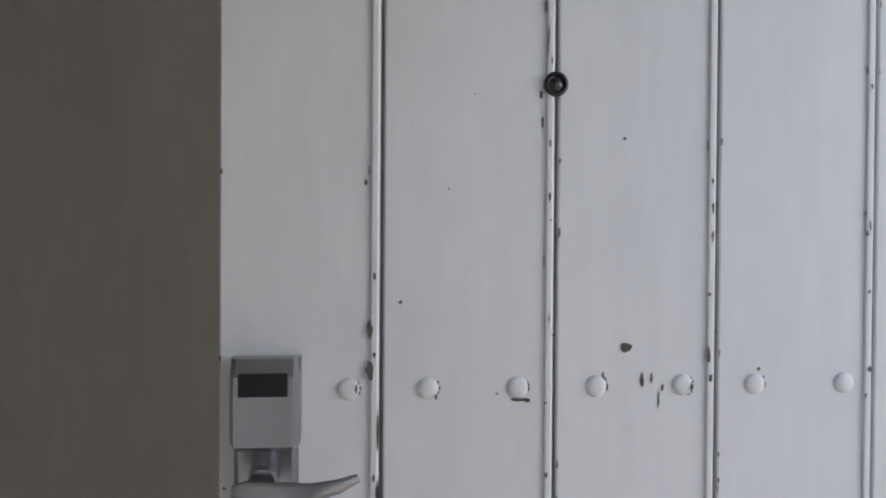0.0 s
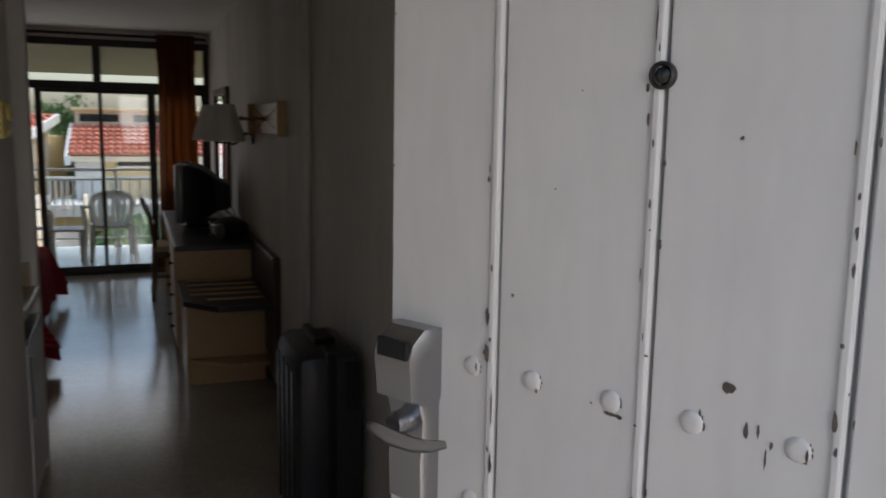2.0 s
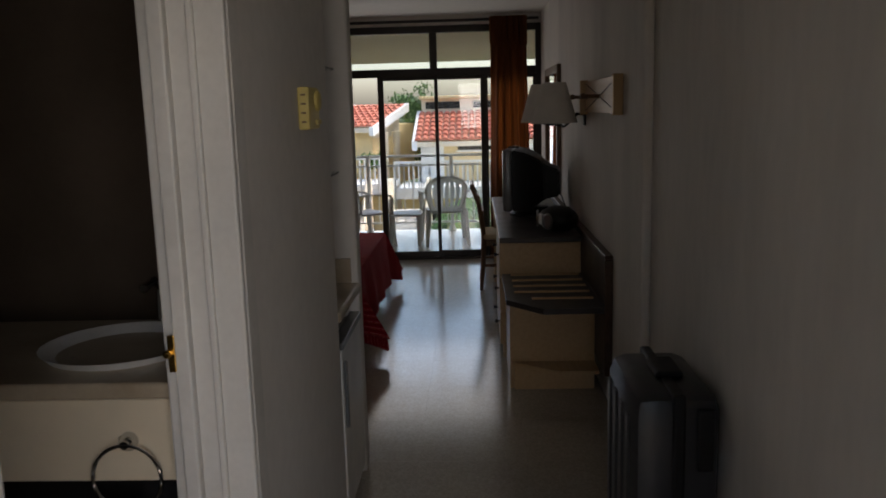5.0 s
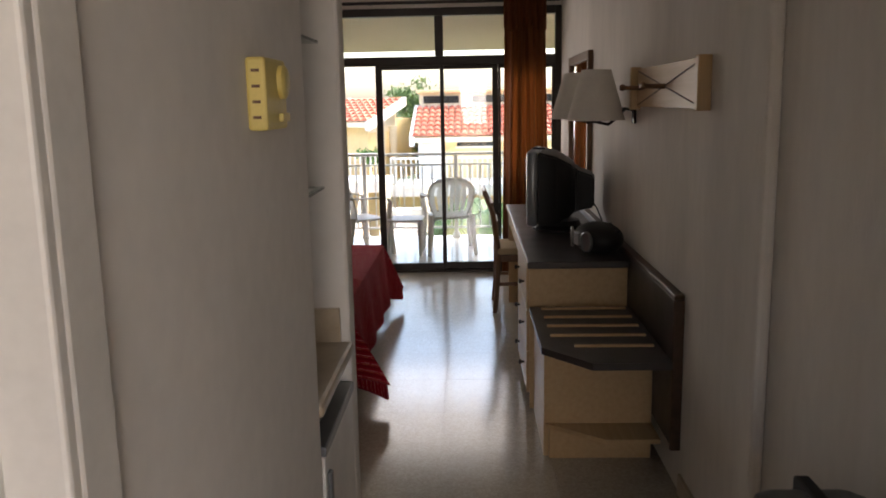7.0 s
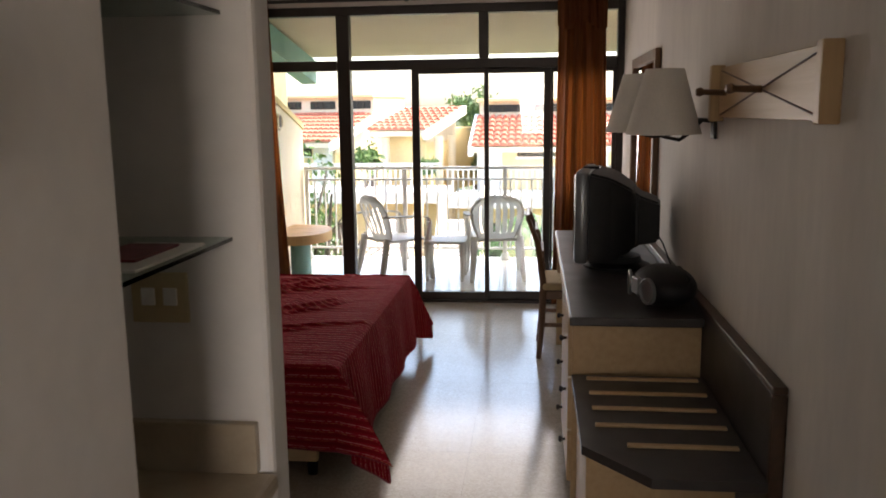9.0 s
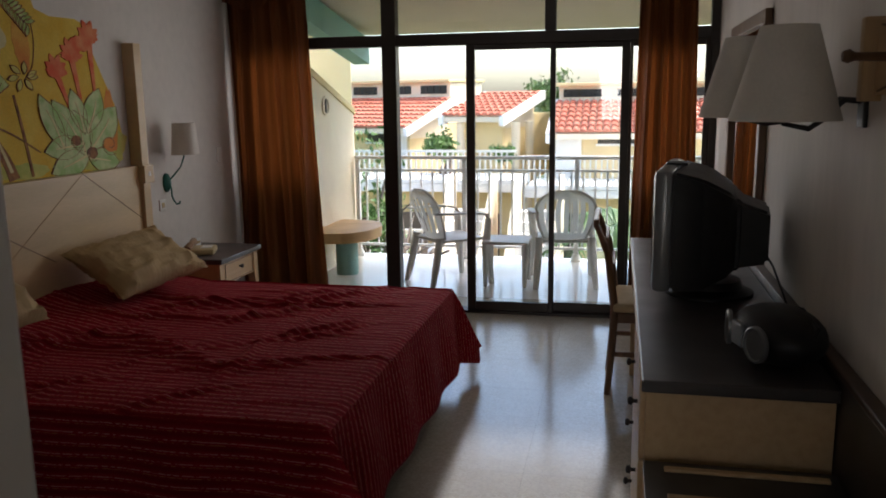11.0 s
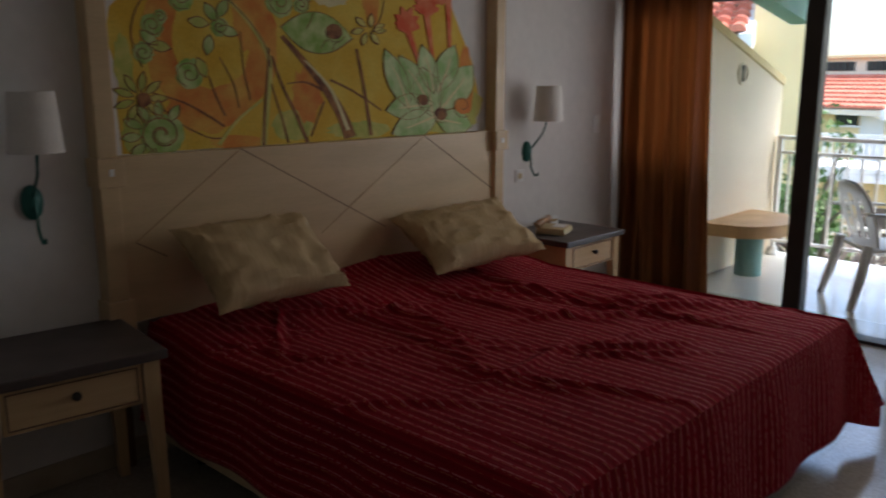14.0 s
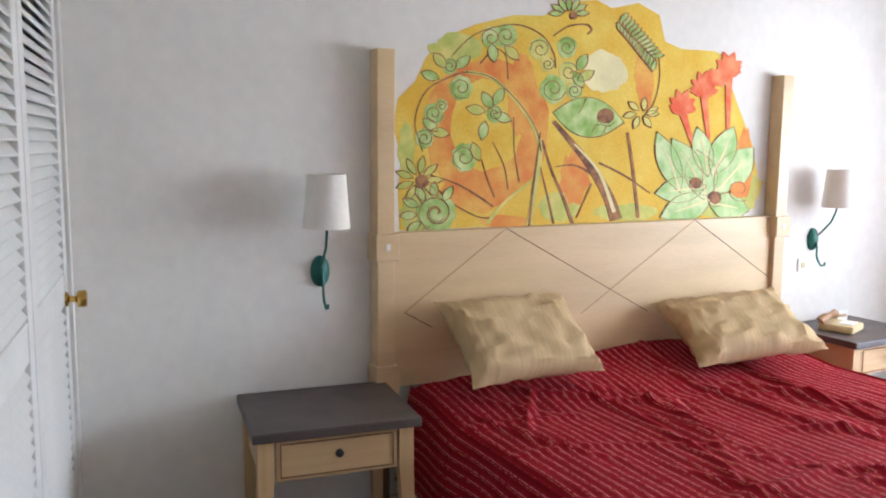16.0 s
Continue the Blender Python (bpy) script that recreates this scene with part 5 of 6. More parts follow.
lathe(bm, [(0.086, 1.218), (0.070, 1.412)], 30, Matrix.Translation((-2.68, 5.151, 0)), caps=False)
bmesh.ops.solidify(bm, geom=bm.faces[:], thickness=0.0025)
part("shade", bm, SHADE, lp, "white cloth drum shade", smooth=True)
far_lamp = copy_thing(lp, Matrix.Translation((-2.82, 7.90, 1.04)))
for piece in far_lamp.children:
    if piece.name.startswith("shade") or piece.name.startswith("arm"):
        piece.location.y += 0.035 if piece.name.startswith("shade") else 0.018
ph = thing("telephone", (-2.58, 7.86, 0.60), "ivory desk telephone with its handset on the cradle", "telephone", turn=20)
part("base", cube(-0.085, 0.085, -0.09, 0.09, 0.0, 0.04, 0.012), IVORY, ph, smooth=True, local=True)
bm = bmesh.new()
tube(bm, [(-0.07, -0.10, 0.05), (-0.06, -0.085, 0.065), (-0.05, 0.0, 0.072), (-0.06, 0.085, 0.065), (-0.07, 0.10, 0.05)], [0.024, 0.022, 0.014, 0.022, 0.024], 12)
part("handset", bm, mat("tan_plastic", (0.36, 0.20, 0.09), 0.4, 0.1, 20), ph, "tan handset", smooth=True, local=True)
part("keypad", cube(0.0, 0.065, -0.045, 0.045, 0.0395, 0.044, 0.001), WHITEP, ph, local=True)
cd = thing("tent_card", (-2.70, 8.02, 0.60), "small printed card standing on the nightstand", "card")
part("sheet", cube(-2.702, -2.700, 7.98, 8.07, 0.60, 0.665), WHITEP, cd)
part("print_bar", cube(-2.6995, -2.699, 7.99, 8.06, 0.63, 0.645), PILLOW, cd)
sv = thing("light_switch", (-2.82, 8.62, 1.17), "white wall switch near the curtain", "switch")
part("plate", cube(-2.82, -2.810, 8.585, 8.655, 1.115, 1.225, 0.003), WHITEP, sv)
part("rocker", cube(-2.811, -2.806, 8.605, 8.635, 1.15, 1.19, 0.002), WHITEP, sv)
su2 = thing("wall_outlet", (-2.82, 7.83, 0.90), "white wall outlet under the lamp", "outlet")
part("plate", cube(-2.82, -2.811, 7.80, 7.87, 0.87, 0.94, 0.003), WHITEP, su2)
part("socket", cube(-2.8115, -2.808, 7.82, 7.85, 0.89, 0.92, 0.002), IVORY, su2)

# ---- louvred closet, its front set at a slight angle ----
cl = thing("closet", (-2.80, 4.30, 0), "white louvred closet doors with a brass knob", "closet", turn=-math.degrees(math.atan(0.15)))
CLW = mat("closet_white_paint", (0.72, 0.71, 0.68), 0.5, 0.05, 4, 0.1, 60)
_sl = None
for k in range(2):
    x0 = 0.03 + 0.72 * k
    d = part("louvre_door", cube(x0, x0 + 0.07, -0.034, 0.0, 0.02, 2.08, 0.003), CLW, cl, local=True)
    part("stile", cube(x0 + 0.64, x0 + 0.71, -0.034, 0.0, 0.02, 2.08, 0.003), CLW, d, local=True)
    for z0, z1 in ((0.02, 0.16), (1.0, 1.10), (1.99, 2.08)):
        part("rail", cube(x0 + 0.071, x0 + 0.639, -0.032, -0.002, z0, z1, 0.003), CLW, d, local=True)
    for z in [0.185 + 0.0345 * i for i in range(24)] + [1.125 + 0.0345 * i for i in range(25)]:
        if _sl is None:
            _sl = part("slat", cube(-0.285, 0.285, -0.004, 0.004, -0.024, 0.024, 0.002, Matrix.Rotation(radians(38), 4, "X")), CLW, d, local=True)
            s = _sl
        else:
            s = new("slat", _sl.data)
            s.parent = d
        s.location = (x0 + 0.355, -0.017, z)
bm = bmesh.new()
lathe(bm, [(0.024, 0.0), (0.022, 0.006), (0.010, 0.012), (0.010, 0.028), (0.026, 0.036), (0.028, 0.055), (0.024, 0.062), (0.005, 0.063)], 20, Matrix.Translation((0.10, 0.0, 1.02)) @ Matrix.Rotation(radians(-90), 4, "X"))
part("knob", bm, BRASS, cl, "brass door knob", smooth=True, local=True)
_w = cube(-0.02, 1.62, -0.05, 0.006, 2.09, 2.5, 0.0, cl.matrix_basis)
bx(_w, -0.02, 0.026, -0.05, 0.012, 0.0, 2.089, 0.0, cl.matrix_basis)
bx(_w, 1.47, 1.62, -0.05, 0.008, 0.0, 2.089, 0.0, cl.matrix_basis)
setting("wall_closet", _w, WALL, "white wall and frame round the closet")
# added sheet behind the louvres; the closet's shade is put into its dark colour
setting("closet_back_shade", cube(-2.82, -1.2, 3.905, 3.93, 0, 2.45), TILE_AND_SHADE, "added dark sheet coloured as the shade inside the closet")
# ---- balcony ----
setting("balcony_floor", cube(-2.75, 0.9, 9.04, 11.15, -0.18, -0.012), FLOOR_OUT, "glossy white balcony floor")
bm = bmesh.new()
prism(bm, [(9.06, 2.44), (11.25, 2.17), (11.25, 2.32), (9.06, 2.60)], -3.1, 1.0, "x")
setting("balcony_ceiling", bm, SOFFIT, "sloping beige balcony soffit")
bm = bmesh.new()
prism(bm, [(9.03, 0.0), (11.05, 0.0), (11.05, 1.40), (9.03, 2.02)], -2.75, -2.60, "x")
setting("wall_balcony", bm, PALE, "stained plaster balcony side wall with a sloping top")
bm = bmesh.new()
prism(bm, [(9.03, 2.021), (11.06, 1.401), (11.06, 1.46), (9.03, 2.08)], -2.77, -2.585, "x")
setting("wall_coping", bm, CREAM, "ochre coping on the balcony side wall")
setting("wall_balcony_east", cube(0.78, 0.9, 9.04, 11.05, 0.0, 2.2), PALE, "plaster balcony side wall")
bm = bmesh.new()
prism(bm, [(9.06, 2.22), (11.05, 1.88), (11.05, 2.12), (9.06, 2.44)], -2.58, -2.42, "x")
setting("beam_teal", bm, TEAL, "teal painted beam under the balcony roof")
vt = thing("wall_vent", (-2.60, 10.27, 1.50), "small round wall vent with a cross bar", "vent")
bm = bmesh.new()
lathe(bm, [(0.085, 0.0), (0.085, 0.012), (0.065, 0.014), (0.062, 0.003)], 24, Matrix.Translation((-2.60, 10.25, 1.49)) @ Matrix.Rotation(radians(90), 4, "Y"))
part("ring", bm, PALE, vt, smooth=True)
part("bar", cube(-2.60, -2.588, 10.235, 10.265, 1.425, 1.555, 0.002), IRON, vt)

rl = thing("balcony_railing", (-0.9, 11.0, 0), "white painted steel balcony railing", "railing")
for x in (-2.56, -1.48, -0.40, 0.68):
    part("post", cube(x - 0.022, x + 0.022, 10.98, 11.02, -0.012, 0.962, 0.004), WHITEP, rl)
    bm = bmesh.new()
    lathe(bm, [(0.05, -0.011), (0.05, 0.01), (0.032, 0.06)], 14, Matrix.Translation((x, 11.0, 0)))
    part("post_foot", bm, WHITEP, rl)
part("top_rail", cube(-2.585, 0.77, 10.975, 11.025, 0.963, 0.995, 0.006), WHITEP, rl)
part("middle_rail", cube(-2.585, 0.77, 10.985, 11.015, 0.845, 0.868, 0.004), WHITEP, rl)
part("bottom_rail", cube(-2.585, 0.77, 10.985, 11.015, 0.10, 0.125, 0.004), WHITEP, rl)
_b = None
for k in range(29):
    if _b is None:
        _b = part("baluster", cube(-0.008, 0.008, -0.008, 0.008, 0.1255, 0.8445), WHITEP, rl, local=True)
        s = _b
    else:
        s = new("baluster", _b.data)
        s.parent = rl
    s.location = (-2.47 + 0.112 * k + 0.9, 0.0, 0)

tb = thing("wall_table", (-2.4, 10.16, 0), "built-in half-round orange table on a teal column", "table")
bm = bmesh.new()
prism(bm, [(-2.599, 9.72)] + [(-2.40 + 0.30 * math.cos(a), 10.16 + 0.42 * math.sin(a)) for a in [-1.3 + 2.6 * k / 16 for k in range(17)]] + [(-2.599, 10.60)], 0.33, 0.42)
part("top", bm, TERRA, tb)
bm = bmesh.new()
lathe(bm, [(0.10, -0.012), (0.10, 0.329)], 24, Matrix.Translation((-2.41, 10.16, 0)))
part("column", bm, TEAL, tb, smooth=True)


def garden_chair():
    c = thing("garden_chair", (0, 0, 0), "white moulded plastic armchair with a slatted fan back", "chair", "balcony chairs")

    def half(v):
        """Half the width of the rounded back at height v."""
        return 0.165 + 0.075 * math.sin(math.pi * v / 1.2) if v < 0.6 else 0.24 * math.sqrt(max(0.0, 1 - ((v - 0.6) / 0.4) ** 2.3))

    def back(u, v):
        """A point on the curved back: u across, v up."""
        return Vector((u * half(v), -0.20 - 0.15 * v + 0.07 * u * u, 0.39 + 0.425 * v))

    # a moulded shell with six upright slots under a closed crown
    bm = bmesh.new()
    edges = [-0.70 + 0.28 * k for k in range(6)]
    cols = sorted([-1.0, 1.0] + [e - 0.05 for e in edges] + [e + 0.05 for e in edges])
    slots = [1 + 2 * k for k in range(6)]
    rows_v = [0.0, 0.08, 0.16, 0.28, 0.40, 0.52, 0.62, 0.70, 0.77, 0.84, 0.90, 0.95, 0.985]
    grid = [[bm.verts.new(back(u, v)) for u in cols] for v in rows_v]
    for j in range(len(rows_v) - 1):
        for k in range(len(cols) - 1):
            reach = 9 - int(2.2 * abs((cols[k] + cols[k + 1]) / 2) ** 2)
            if k in slots and 2 <= j < reach:
                continue
            bm.faces.new((grid[j][k], grid[j][k + 1], grid[j + 1][k + 1], grid[j + 1][k]))
    bmesh.ops.solidify(bm, geom=bm.faces[:], thickness=0.010)
    part("backrest", bm, CHAIRP, c, "slotted fan-shaped back", smooth=True, local=True)
    n = 24
    bm = bmesh.new()
    tube(bm, [back(-1, 0.02 + 0.96 * k / n) for k in range(n + 1)] + [back(1, 0.98 - 0.96 * k / n) for k in range(n + 1)], 0.011, 8)
    part("back_rim", bm, CHAIRP, c, smooth=True, local=True)
    bm = bmesh.new()
    bx(bm, -0.215, 0.215, -0.22, 0.22, 0.375, 0.40, 0.010)
    for v in bm.verts:
        v.co.z -= 0.02 * (1 - (v.co.x / 0.215) ** 2) * (1 - (v.co.y / 0.22) ** 2)
    part("seat", bm, CHAIRP, c, smooth=True, local=True)
    for s in (-1, 1):
        bm = bmesh.new()
        pts = [(s * 0.245, -0.27, 0.63), (s * 0.272, -0.12, 0.625), (s * 0.277, 0.08, 0.62), (s * 0.27, 0.20, 0.60), (s * 0.265, 0.235, 0.55)]
        vs = [[bm.verts.new(Vector(p) + Vector((a * 0.028, 0, b))) for a, b in ((-1, -0.008), (1, -0.008), (1, 0.008), (-1, 0.008))] for p in pts]
        for q, w in zip(vs, vs[1:]):
            for j in range(4):
                bm.faces.new((q[j], q[(j + 1) % 4], w[(j + 1) % 4], w[j]))
        bm.faces.new(vs[0])
        bm.faces.new(vs[-1])
        part("arm", bm, CHAIRP, c, local=True)
        bm = bmesh.new()
        tube(bm, [(s * 0.265, 0.225, 0.56), (s * 0.245, 0.22, 0.39), (s * 0.262, 0.26, 0.0)], [0.028, 0.036, 0.024], 8)
        part("front_leg", bm, CHAIRP, c, smooth=True, local=True)
        bm = bmesh.new()
        tube(bm, [(s * 0.215, -0.21, 0.42), (s * 0.225, -0.25, 0.2), (s * 0.245, -0.30, 0.0)], [0.034, 0.032, 0.023], 8)
        part("back_leg", bm, CHAIRP, c, smooth=True, local=True)
    return c


gc = garden_chair()
gc.matrix_basis = pose(-1.42, 9.98, -0.012, 0, 0, -50)
copy_thing(gc, pose(-0.462, 10.10, -0.012, 0, 0, 8))
st = thing("side_table", (-0.92, 9.98, -0.012), "low white moulded plastic side table", "table")
part("top", cube(-1.12, -0.73, 9.80, 10.18, 0.345, 0.372, 0.010), CHAIRP, st)
for x in (-1.09, -0.76):
    for y in (9.83, 10.15):
        bm = bmesh.new()
        tube(bm, [(x, y, -0.012), (x, y, 0.346)], [0.018, 0.030], 8)
        part("leg", bm, CHAIRP, st, smooth=True)

# ---- outdoors ----
GZ = -4.2
bm = bmesh.new()
bmesh.ops.create_grid(bm, x_segments=8, y_segments=8, size=400)
bmesh.ops.translate(bm, verts=bm.verts, vec=(0, 100, GZ))
setting("ground", bm, GRASS, "lawn and earth around the hotel")
setting("landing", cube(-6, 6, -2.6, -0.075, -0.30, -0.006), FLOOR_OUT, "pale tiled open landing before the entrance door")
setting("landing_parapet", cube(-6, 6, -2.75, -2.6, -0.3, 0.95), PALE, "plaster parapet of the landing")


def tiled_roof(parent, width, length, rise, z, dy, tiles, name="roof"):
    """A pitched slab with rows of half-round tiles, eave at y=dy, rising along y; widths along x."""
    slab = prism(bmesh.new(), [(dy, z), (dy + length, z + rise), (dy + length, z + rise - 0.18), (dy, z - 0.18)], -width / 2, width / 2, "x")
    r = part(name, slab, PALE, parent, local=True)
    n = max(2, int(width / 0.24))
    rows = max(2, int(math.hypot(length, rise) / 0.42))
    bm = bmesh.new()
    for k in range(n):
        x = -width / 2 + (k + 0.5) * width / n
        for j in range(rows):
            y0, y1 = dy - 0.06 + length * j / rows, dy - 0.06 + length * (j + 1) / rows + 0.05
            z0, z1 = z + rise * j / rows + 0.05, z + rise * (j + 1) / rows + 0.01
            q = []
            for y, zz, rad in ((y0, z0, 0.125), (y1, z1, 0.10)):
                q.append([bm.verts.new((x + rad * math.cos(a), y, zz + rad * 0.9 * math.sin(a))) for a in [math.pi * i / 5 for i in range(6)]])
            for i in range(5):
                bm.faces.new((q[0][i], q[0][i + 1], q[1][i + 1], q[1][i]))
            bm.faces.new(q[0])
    t = part(tiles, bm, ROOFT, r, "overlapping red clay tiles", smooth=False, local=True)
    t["kind"] = "stuff"
    return r


def wing(at, turn, width, eave, rise, length, clere, label, doors=(), windows=(), foot=GZ):
    """A hotel wing: wall, pitched tiled roof, a clerestory strip behind it, barge boards, doors and windows."""
    g = thing("hotel_building", (at[0], at[1], foot), label, "building", "hotel wings", turn)
    e = eave - foot
    part("wall", cube(-width / 2 + 0.35, width / 2 - 0.35, 0.7, length + 3.0, 0.0, e + 0.05), CREAM, g, local=True)
    tiled_roof(g, width, length, rise, e, 0.0, "roof_tiles")
    for s in (-1, 1):
        bm = prism(bmesh.new(), [(-0.1, e - 0.30), (length + 0.1, e + rise - 0.22), (length + 0.1, e + rise + 0.10), (-0.1, e + 0.02)], s * width / 2 - 0.09, s * width / 2 + 0.09, "x")
        part("barge_board", bm, WHITE_OUT, g, local=True)
        bm = prism(bmesh.new(), [(0.7, e - 0.4), (length, e - 0.4), (length, e + rise - 0.3), (0.7, e)], s * (width / 2 - 0.38) - 0.06, s * (width / 2 - 0.38) + 0.06, "x")
        part("gable", bm, PALE, g, local=True)
    if clere:
        z = e + rise
        part("clerestory", cube(-width / 2 + 0.1, width / 2 - 0.1, length - 0.1, length + 2.5, z - 0.3, z + clere), PALE, g, local=True)
        part("cornice", cube(-width / 2, width / 2, length - 0.35, length + 2.6, z + clere, z + clere + 0.12, 0.02), CREAM, g, local=True)
        n = max(2, int(width / 1.7))
        for k in range(n):
            x = -width / 2 + (k + 0.5) * width / n
            w = part("clerestory_window", cube(x - width / n * 0.36, x + width / n * 0.36, length - 0.14, length - 0.105, z + clere * 0.30, z + clere * 0.80), SCREEN, g, local=True)
            for q in (-1, 0, 1):
                part("bar", cube(x + q * width / n * 0.18 - 0.02, x + q * width / n * 0.18 + 0.02, length - 0.17, length - 0.142, z + clere * 0.30, z + clere * 0.80), BRONZE, w, local=True)
    for x, z0, w, h in doors:
        d = part("door", cube(x - w / 2, x + w / 2, 0.64, 0.699, z0 - foot, z0 + h - foot, 0.01), WHITE_OUT, g, local=True)
        part("frame", cube(x - w / 2 - 0.08, x + w / 2 + 0.08, 0.66, 0.698, z0 + h - foot + 0.002, z0 + h - foot + 0.09), PALE, d, local=True)
    for x, z0, w, h in windows:
        d = part("window", cube(x - w / 2, x + w / 2, 0.66, 0.699, z0 - foot, z0 + h - foot), SCREEN, g, local=True)
        part("sill", cube(x - w / 2 - 0.06, x + w / 2 + 0.06, 0.60, 0.698, z0 - foot - 0.07, z0 - foot - 0.002), WHITE_OUT, d, local=True)
    return g


wing((0.55, 30.0), 0, 5.6, 0.38, 1.0, 3.2, 0.54, "cream hotel wing with a red tiled roof and clerestory windows", doors=((-2.2, -1.65, 0.85, 1.95), (1.4, -1.65, 0.85, 1.95)), windows=((-0.6, 0.02, 1.3, 0.22), (-1.0, -3.6, 0.9, 1.1), (1.0, -3.6, 0.9, 1.1)))
wing((-4.96, 31.05), -18, 2.35, 0.92, 0.78, 3.3, 0, "cream stair pavilion with a red tiled roof on posts", foot=-1.4)
wing((-11.07, 34.2), -20, 7.0, 0.45, 1.10, 3.4, 0.66, "cream hotel wing with a red tiled roof and white barge boards", doors=((2.6, -1.5, 0.9, 2.0),), windows=((1.6, -0.1, 0.9, 0.35), (-1.0, -3.4, 0.9, 1.1)))
near = wing((-6.54, 15.05), 21, 3.4, 2.05, 0.9, 3.0, 0, "cream neighbouring wing with a plain tower close to the balcony", windows=((0.6, 0.2, 0.8, 1.0),))
part("tower", cube(1.76, 2.5, 0.6, 3.4, 0.0, 7.6, 0.01), CREAM, near, local=True)

for x, y in ((-5.44, 31.5), (-3.47, 31.2), (-3.15, 32.6)):
    po = thing("pavilion_post", (x, y, GZ), "round cream pavilion post", "post", "pavilion posts")
    bm = bmesh.new()
    lathe(bm, [(0.20, 0), (0.15, 0.3), (0.15, 4.86), (0.19, 4.92)], 14, Matrix.Translation((x, y, GZ)))
    part("shaft", bm, PALE, po, smooth=True)


def terrace(x0, x1, y, z, label):
    t = thing("terrace", ((x0 + x1) / 2, y, GZ), label, "terrace", "terraces across the garden")
    part("slab", cube(x0, x1, y, y + 3.5, z - 0.25, z, 0.02), WHITE_OUT, t)
    part("wall", cube(x0 + 0.2, x1 - 0.2, y + 0.8, y + 3.4, GZ, z - 0.251), CREAM, t)
    n = max(2, int((x1 - x0) / 2.2))
    for k in range(n):
        x = x0 + (k + 0.5) * (x1 - x0) / n
        # solid slabs on the wall; their dark colour stands for the shade inside openings
        part("opening", cube(x - 0.5, x + 0.5, y + 0.74, y + 0.80, GZ + 0.3, GZ + 2.3), TILE_AND_SHADE if k % 2 else SCREEN, t)
    r = part("rail", cube(x0, x1, y - 0.02, y + 0.04, z + 0.92, z + 0.99), WHITE_OUT, t)
    part("kerb", cube(x0, x1, y - 0.02, y + 0.04, z, z + 0.12), WHITE_OUT, t)
    bm = bmesh.new()
    for k in range(int((x1 - x0) / 0.16)):
        bx(bm, x0 + 0.16 * k, x0 + 0.16 * k + 0.045, y - 0.01, y + 0.03, z + 0.121, z + 0.919)
    part("balustrade", bm, WHITE_OUT, r)["kind"] = "stuff"


terrace(-9.6, -2.9, 26.8, -0.93, "white railed terrace before the far hotel wing")
terrace(-2.75, 4.2, 27.0, -1.10, "white railed terrace before the tiled wing")
terrace(-7.2, -4.6, 22.5, -2.6, "lower white railed terrace")
for f in range(2):
    sg = thing("garden_stair", (-4.2 + 1.9 * f, 23.5, GZ), "white concrete garden stair with stepped flanks", "stairs", "garden stairs")
    for k in range(10):
        part("step", cube(-4.6 + 1.9 * f, -3.5 + 1.9 * f, 22.6 + 0.36 * k, 26.4, GZ + 0.26 * k, GZ + 0.26 * (k + 1) - 0.002), WHITE_OUT, sg)
    for x in (-4.66, -3.45):
        bm = prism(bmesh.new(), [(22.5, GZ), (26.4, GZ), (26.4, GZ + 3.6), (25.9, GZ + 3.6), (22.5, GZ + 0.9)], x + 1.9 * f - 0.06, x + 1.9 * f + 0.06, "x")
        part("flank", bm, PALE, sg)


def tree(at, height, spread, count, label, seed, bare=False, leafsize=0.17):
    rnd = random.Random(seed)
    g = thing("tree", at, label, "tree", "garden trees")
    bm = bmesh.new()
    h = height
    tube(bm, [(0, 0, 0), (0.1, 0.05, h * 0.25), (-0.05, 0.1, h * 0.5), (0.08, 0, h * 0.72)], [h * 0.028, h * 0.022, h * 0.017, h * 0.010], 9)
    tips = []
    for k in range(13):
        a = k * 2.4 + rnd.uniform(-0.4, 0.4)
        z = h * rnd.uniform(0.34, 0.72)
        r = spread * rnd.uniform(0.45, 0.95)
        mid = Vector((math.cos(a) * r * 0.5, math.sin(a) * r * 0.5, z + h * 0.10))
        tip = Vector((math.cos(a) * r, math.sin(a) * r, z + h * rnd.uniform(0.12, 0.30)))
        tube(bm, [(0, 0, z), mid, tip], [h * 0.010, h * 0.007, h * 0.003], 6)
        tips += [mid, tip, (mid + tip) / 2]
        for q in range(3):
            b = a + rnd.uniform(-0.9, 0.9)
            t2 = mid + Vector((math.cos(b), math.sin(b), rnd.uniform(0.2, 0.9))) * spread * rnd.uniform(0.25, 0.5)
            tube(bm, [mid, (mid + t2) / 2 + Vector((0, 0, 0.04)), t2], [h * 0.005, h * 0.003, h * 0.0015], 5)
            tips.append(t2)
    tips += [Vector((0, 0, h * 0.85)), Vector((0.2, 0.1, h * 0.95))]
    part("trunk", bm, BARK, g, local=True)
    if bare:
        return
    bm = bmesh.new()
    for k in range(count):
        c = rnd.choice(tips)
        d = Vector((rnd.gauss(0, 1), rnd.gauss(0, 1), rnd.gauss(0, 0.8))) * spread * 0.17
        p = c + d
        e = Euler((rnd.uniform(0, 6.3), rnd.uniform(0, 6.3), rnd.uniform(0, 6.3))).to_matrix()
        s = leafsize * rnd.uniform(0.6, 1.3)
        vs = [bm.verts.new(p + e @ Vector(q) * s) for q in ((-1, 0, 0), (-0.2, 0.42, 0.1), (1, 0, 0), (-0.2, -0.42, 0.1))]
        bm.faces.new((vs[0], vs[1], vs[2]))
        bm.faces.new((vs[0], vs[2], vs[3]))
    part("crown", bm, LEAF, g, local=True)["kind"] = "stuff"


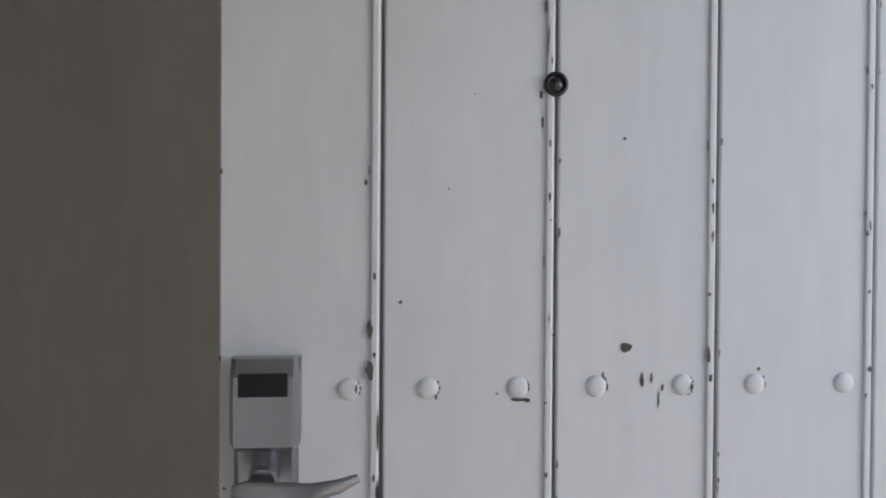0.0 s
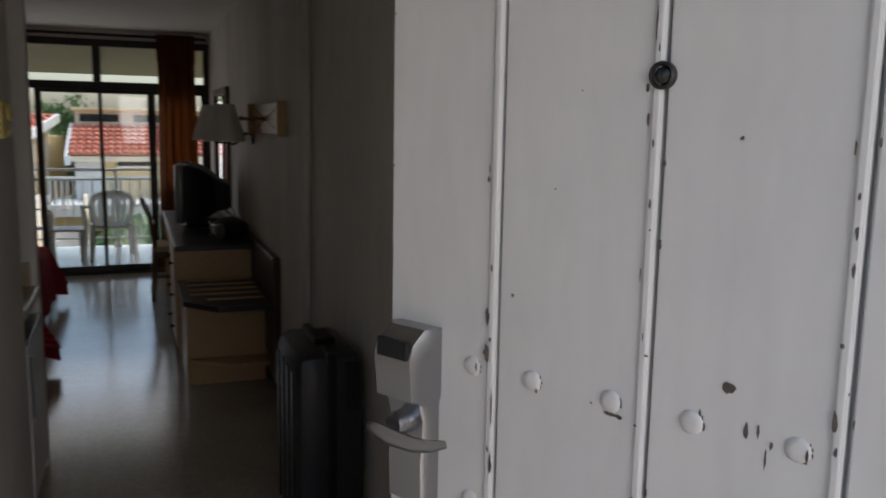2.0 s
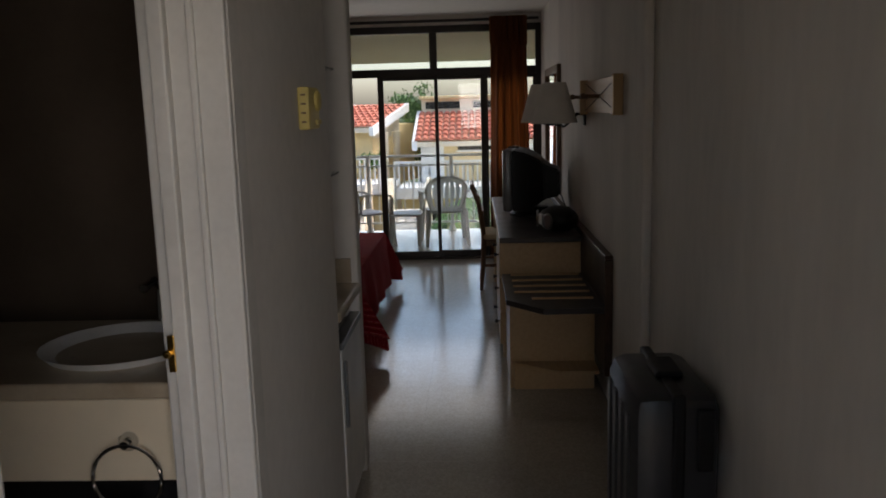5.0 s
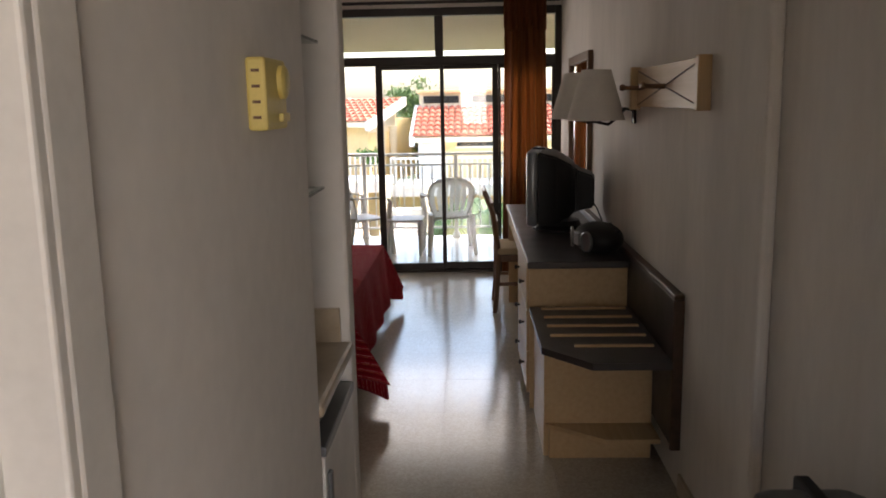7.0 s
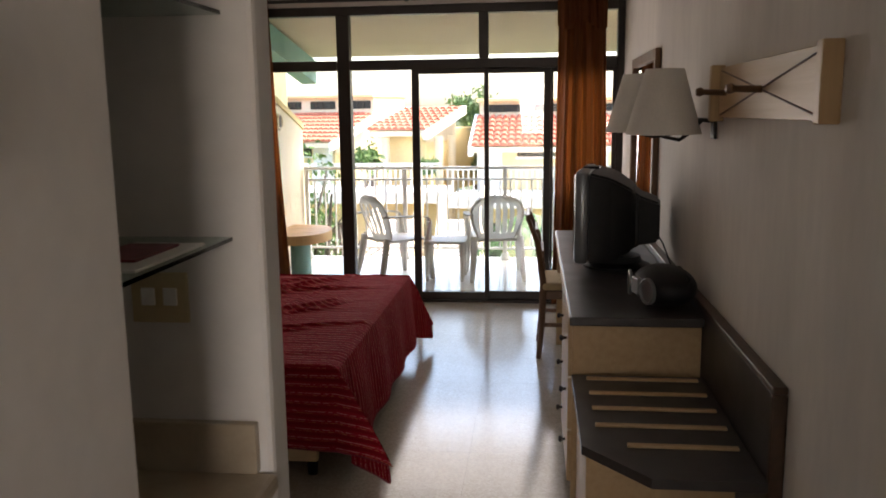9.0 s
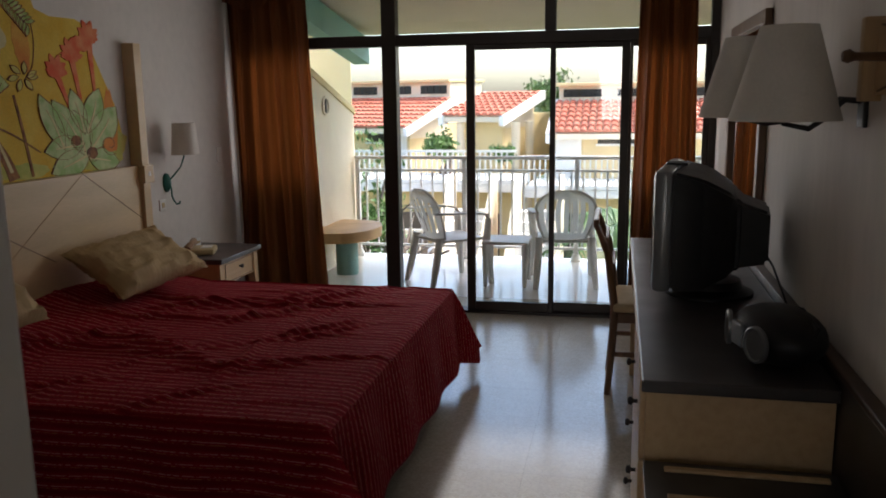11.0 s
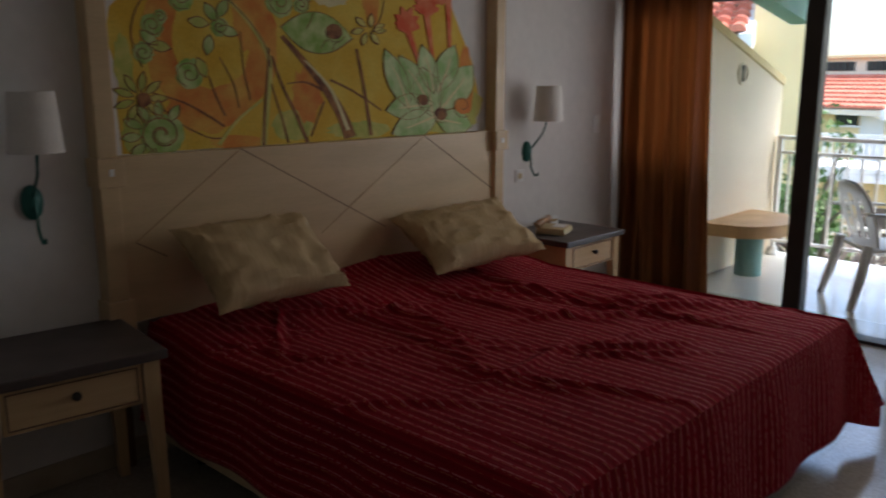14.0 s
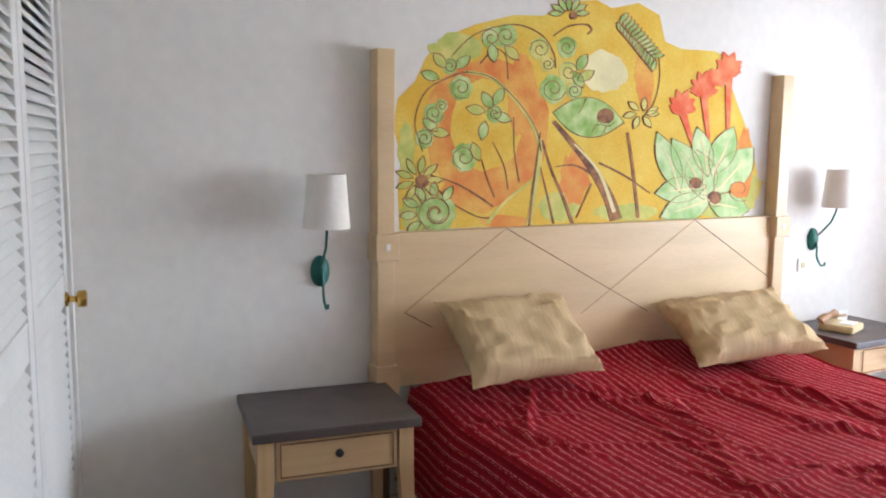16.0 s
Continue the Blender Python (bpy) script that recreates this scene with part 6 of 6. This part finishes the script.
def palm(at, height, size, label, seed):
    rnd = random.Random(seed)
    g = thing("palm", at, label, "palm", "garden palms")
    bm = bmesh.new()
    tube(bm, [(0, 0, 0), (0.05, 0, height * 0.5), (0, 0.05, height)], [0.14, 0.11, 0.10], 10)
    part("trunk", bm, BARK, g, local=True)
    for k in range(16):
        a, tilt = k * 2.4, rnd.uniform(0.1, 1.1)
        bm = bmesh.new()
        pts = []
        for q in range(9):
            s = q / 8
            r = size * s * math.cos(tilt) + 0.0
            pts.append(Vector((math.cos(a) * r, math.sin(a) * r, height + size * (s * math.sin(tilt) - 0.75 * s * s))))
        tube(bm, pts, [0.018 * (1 - q / 10) for q in range(9)], 5)
        side = Vector((-math.sin(a), math.cos(a), 0))
        for q in range(1, 9):
            for f in (0.0, 0.33, 0.66):
                p = pts[q - 1].lerp(pts[q], f)
                ln = size * 0.34 * math.sin(math.pi * min(0.95, (q + f) / 9.4)) + 0.05
                d = (pts[q] - pts[q - 1]).normalized()
                for sg in (-1, 1):
                    tip = p + (side * sg * 0.85 + d * 0.55 - Vector((0, 0, 0.35))).normalized() * ln
                    v = [bm.verts.new(p - d * 0.02), bm.verts.new(p + d * 0.02), bm.verts.new(tip)]
                    bm.faces.new(v)
        part("frond", bm, LEAF, g, local=True)


tree((-2.5, 36.6, GZ), 6.9, 1.25, 6500, "slender leafy tree between the wings", 4, leafsize=0.11)
tree((-3.98, 15.4, GZ), 5.4, 0.80, 3600, "small leafy tree beside the balcony wall", 9, leafsize=0.06)
tree((-3.3, 14.5, GZ), 4.9, 1.2, 0, "bare branched shrub in front of the terrace", 12, bare=True)
tree((-5.85, 29.9, -0.93), 1.5, 0.45, 1300, "dark leafy shrub in the pavilion", 15, leafsize=0.09)
tree((-3.75, 29.9, -0.93), 0.95, 0.42, 800, "leafy shrub beside the pavilion post", 16, leafsize=0.08)
palm((0.0, 14.6, GZ), 3.9, 1.4, "feathery palm below the balcony", 21)
palm((-5.6, 29.9, -0.93), 0.9, 0.8, "small palm in the pavilion", 22)

# ---- floor tiles ----
_tile, T = None, 0.5
for i in range(9):
    for j in range(24):
        x, y = -3.40 + T * i + 0.02, -2.6 + T * j
        if x + T < -2.98 or x > 0.62 or y + T > 9.03:
            if y + T > 9.03 and y < 9.0 and x < 0.62 and x + T > -2.98:
                pass
            else:
                continue
        if y < -0.1 or (x + T < -0.8 and y + T < 3.3) or (y + T > 9.03):
            if not (y + T > 9.03):
                continue
        if _tile is None:
            bm = cube(0.0003, T - 0.0003, 0.0003, T - 0.0003, -0.004, 0.0)
            bmesh.ops.bevel(bm, geom=[e for e in bm.edges if all(v.co.z > -0.001 for v in e.verts)], offset=0.0002, segments=1, affect="EDGES")
            _tile = part("tile", bm, FLOOR, floor_ob, local=True)
            s = _tile
        else:
            s = new("tile", _tile.data)
            s.parent = floor_ob
        s.location = (x, y, 0.0)
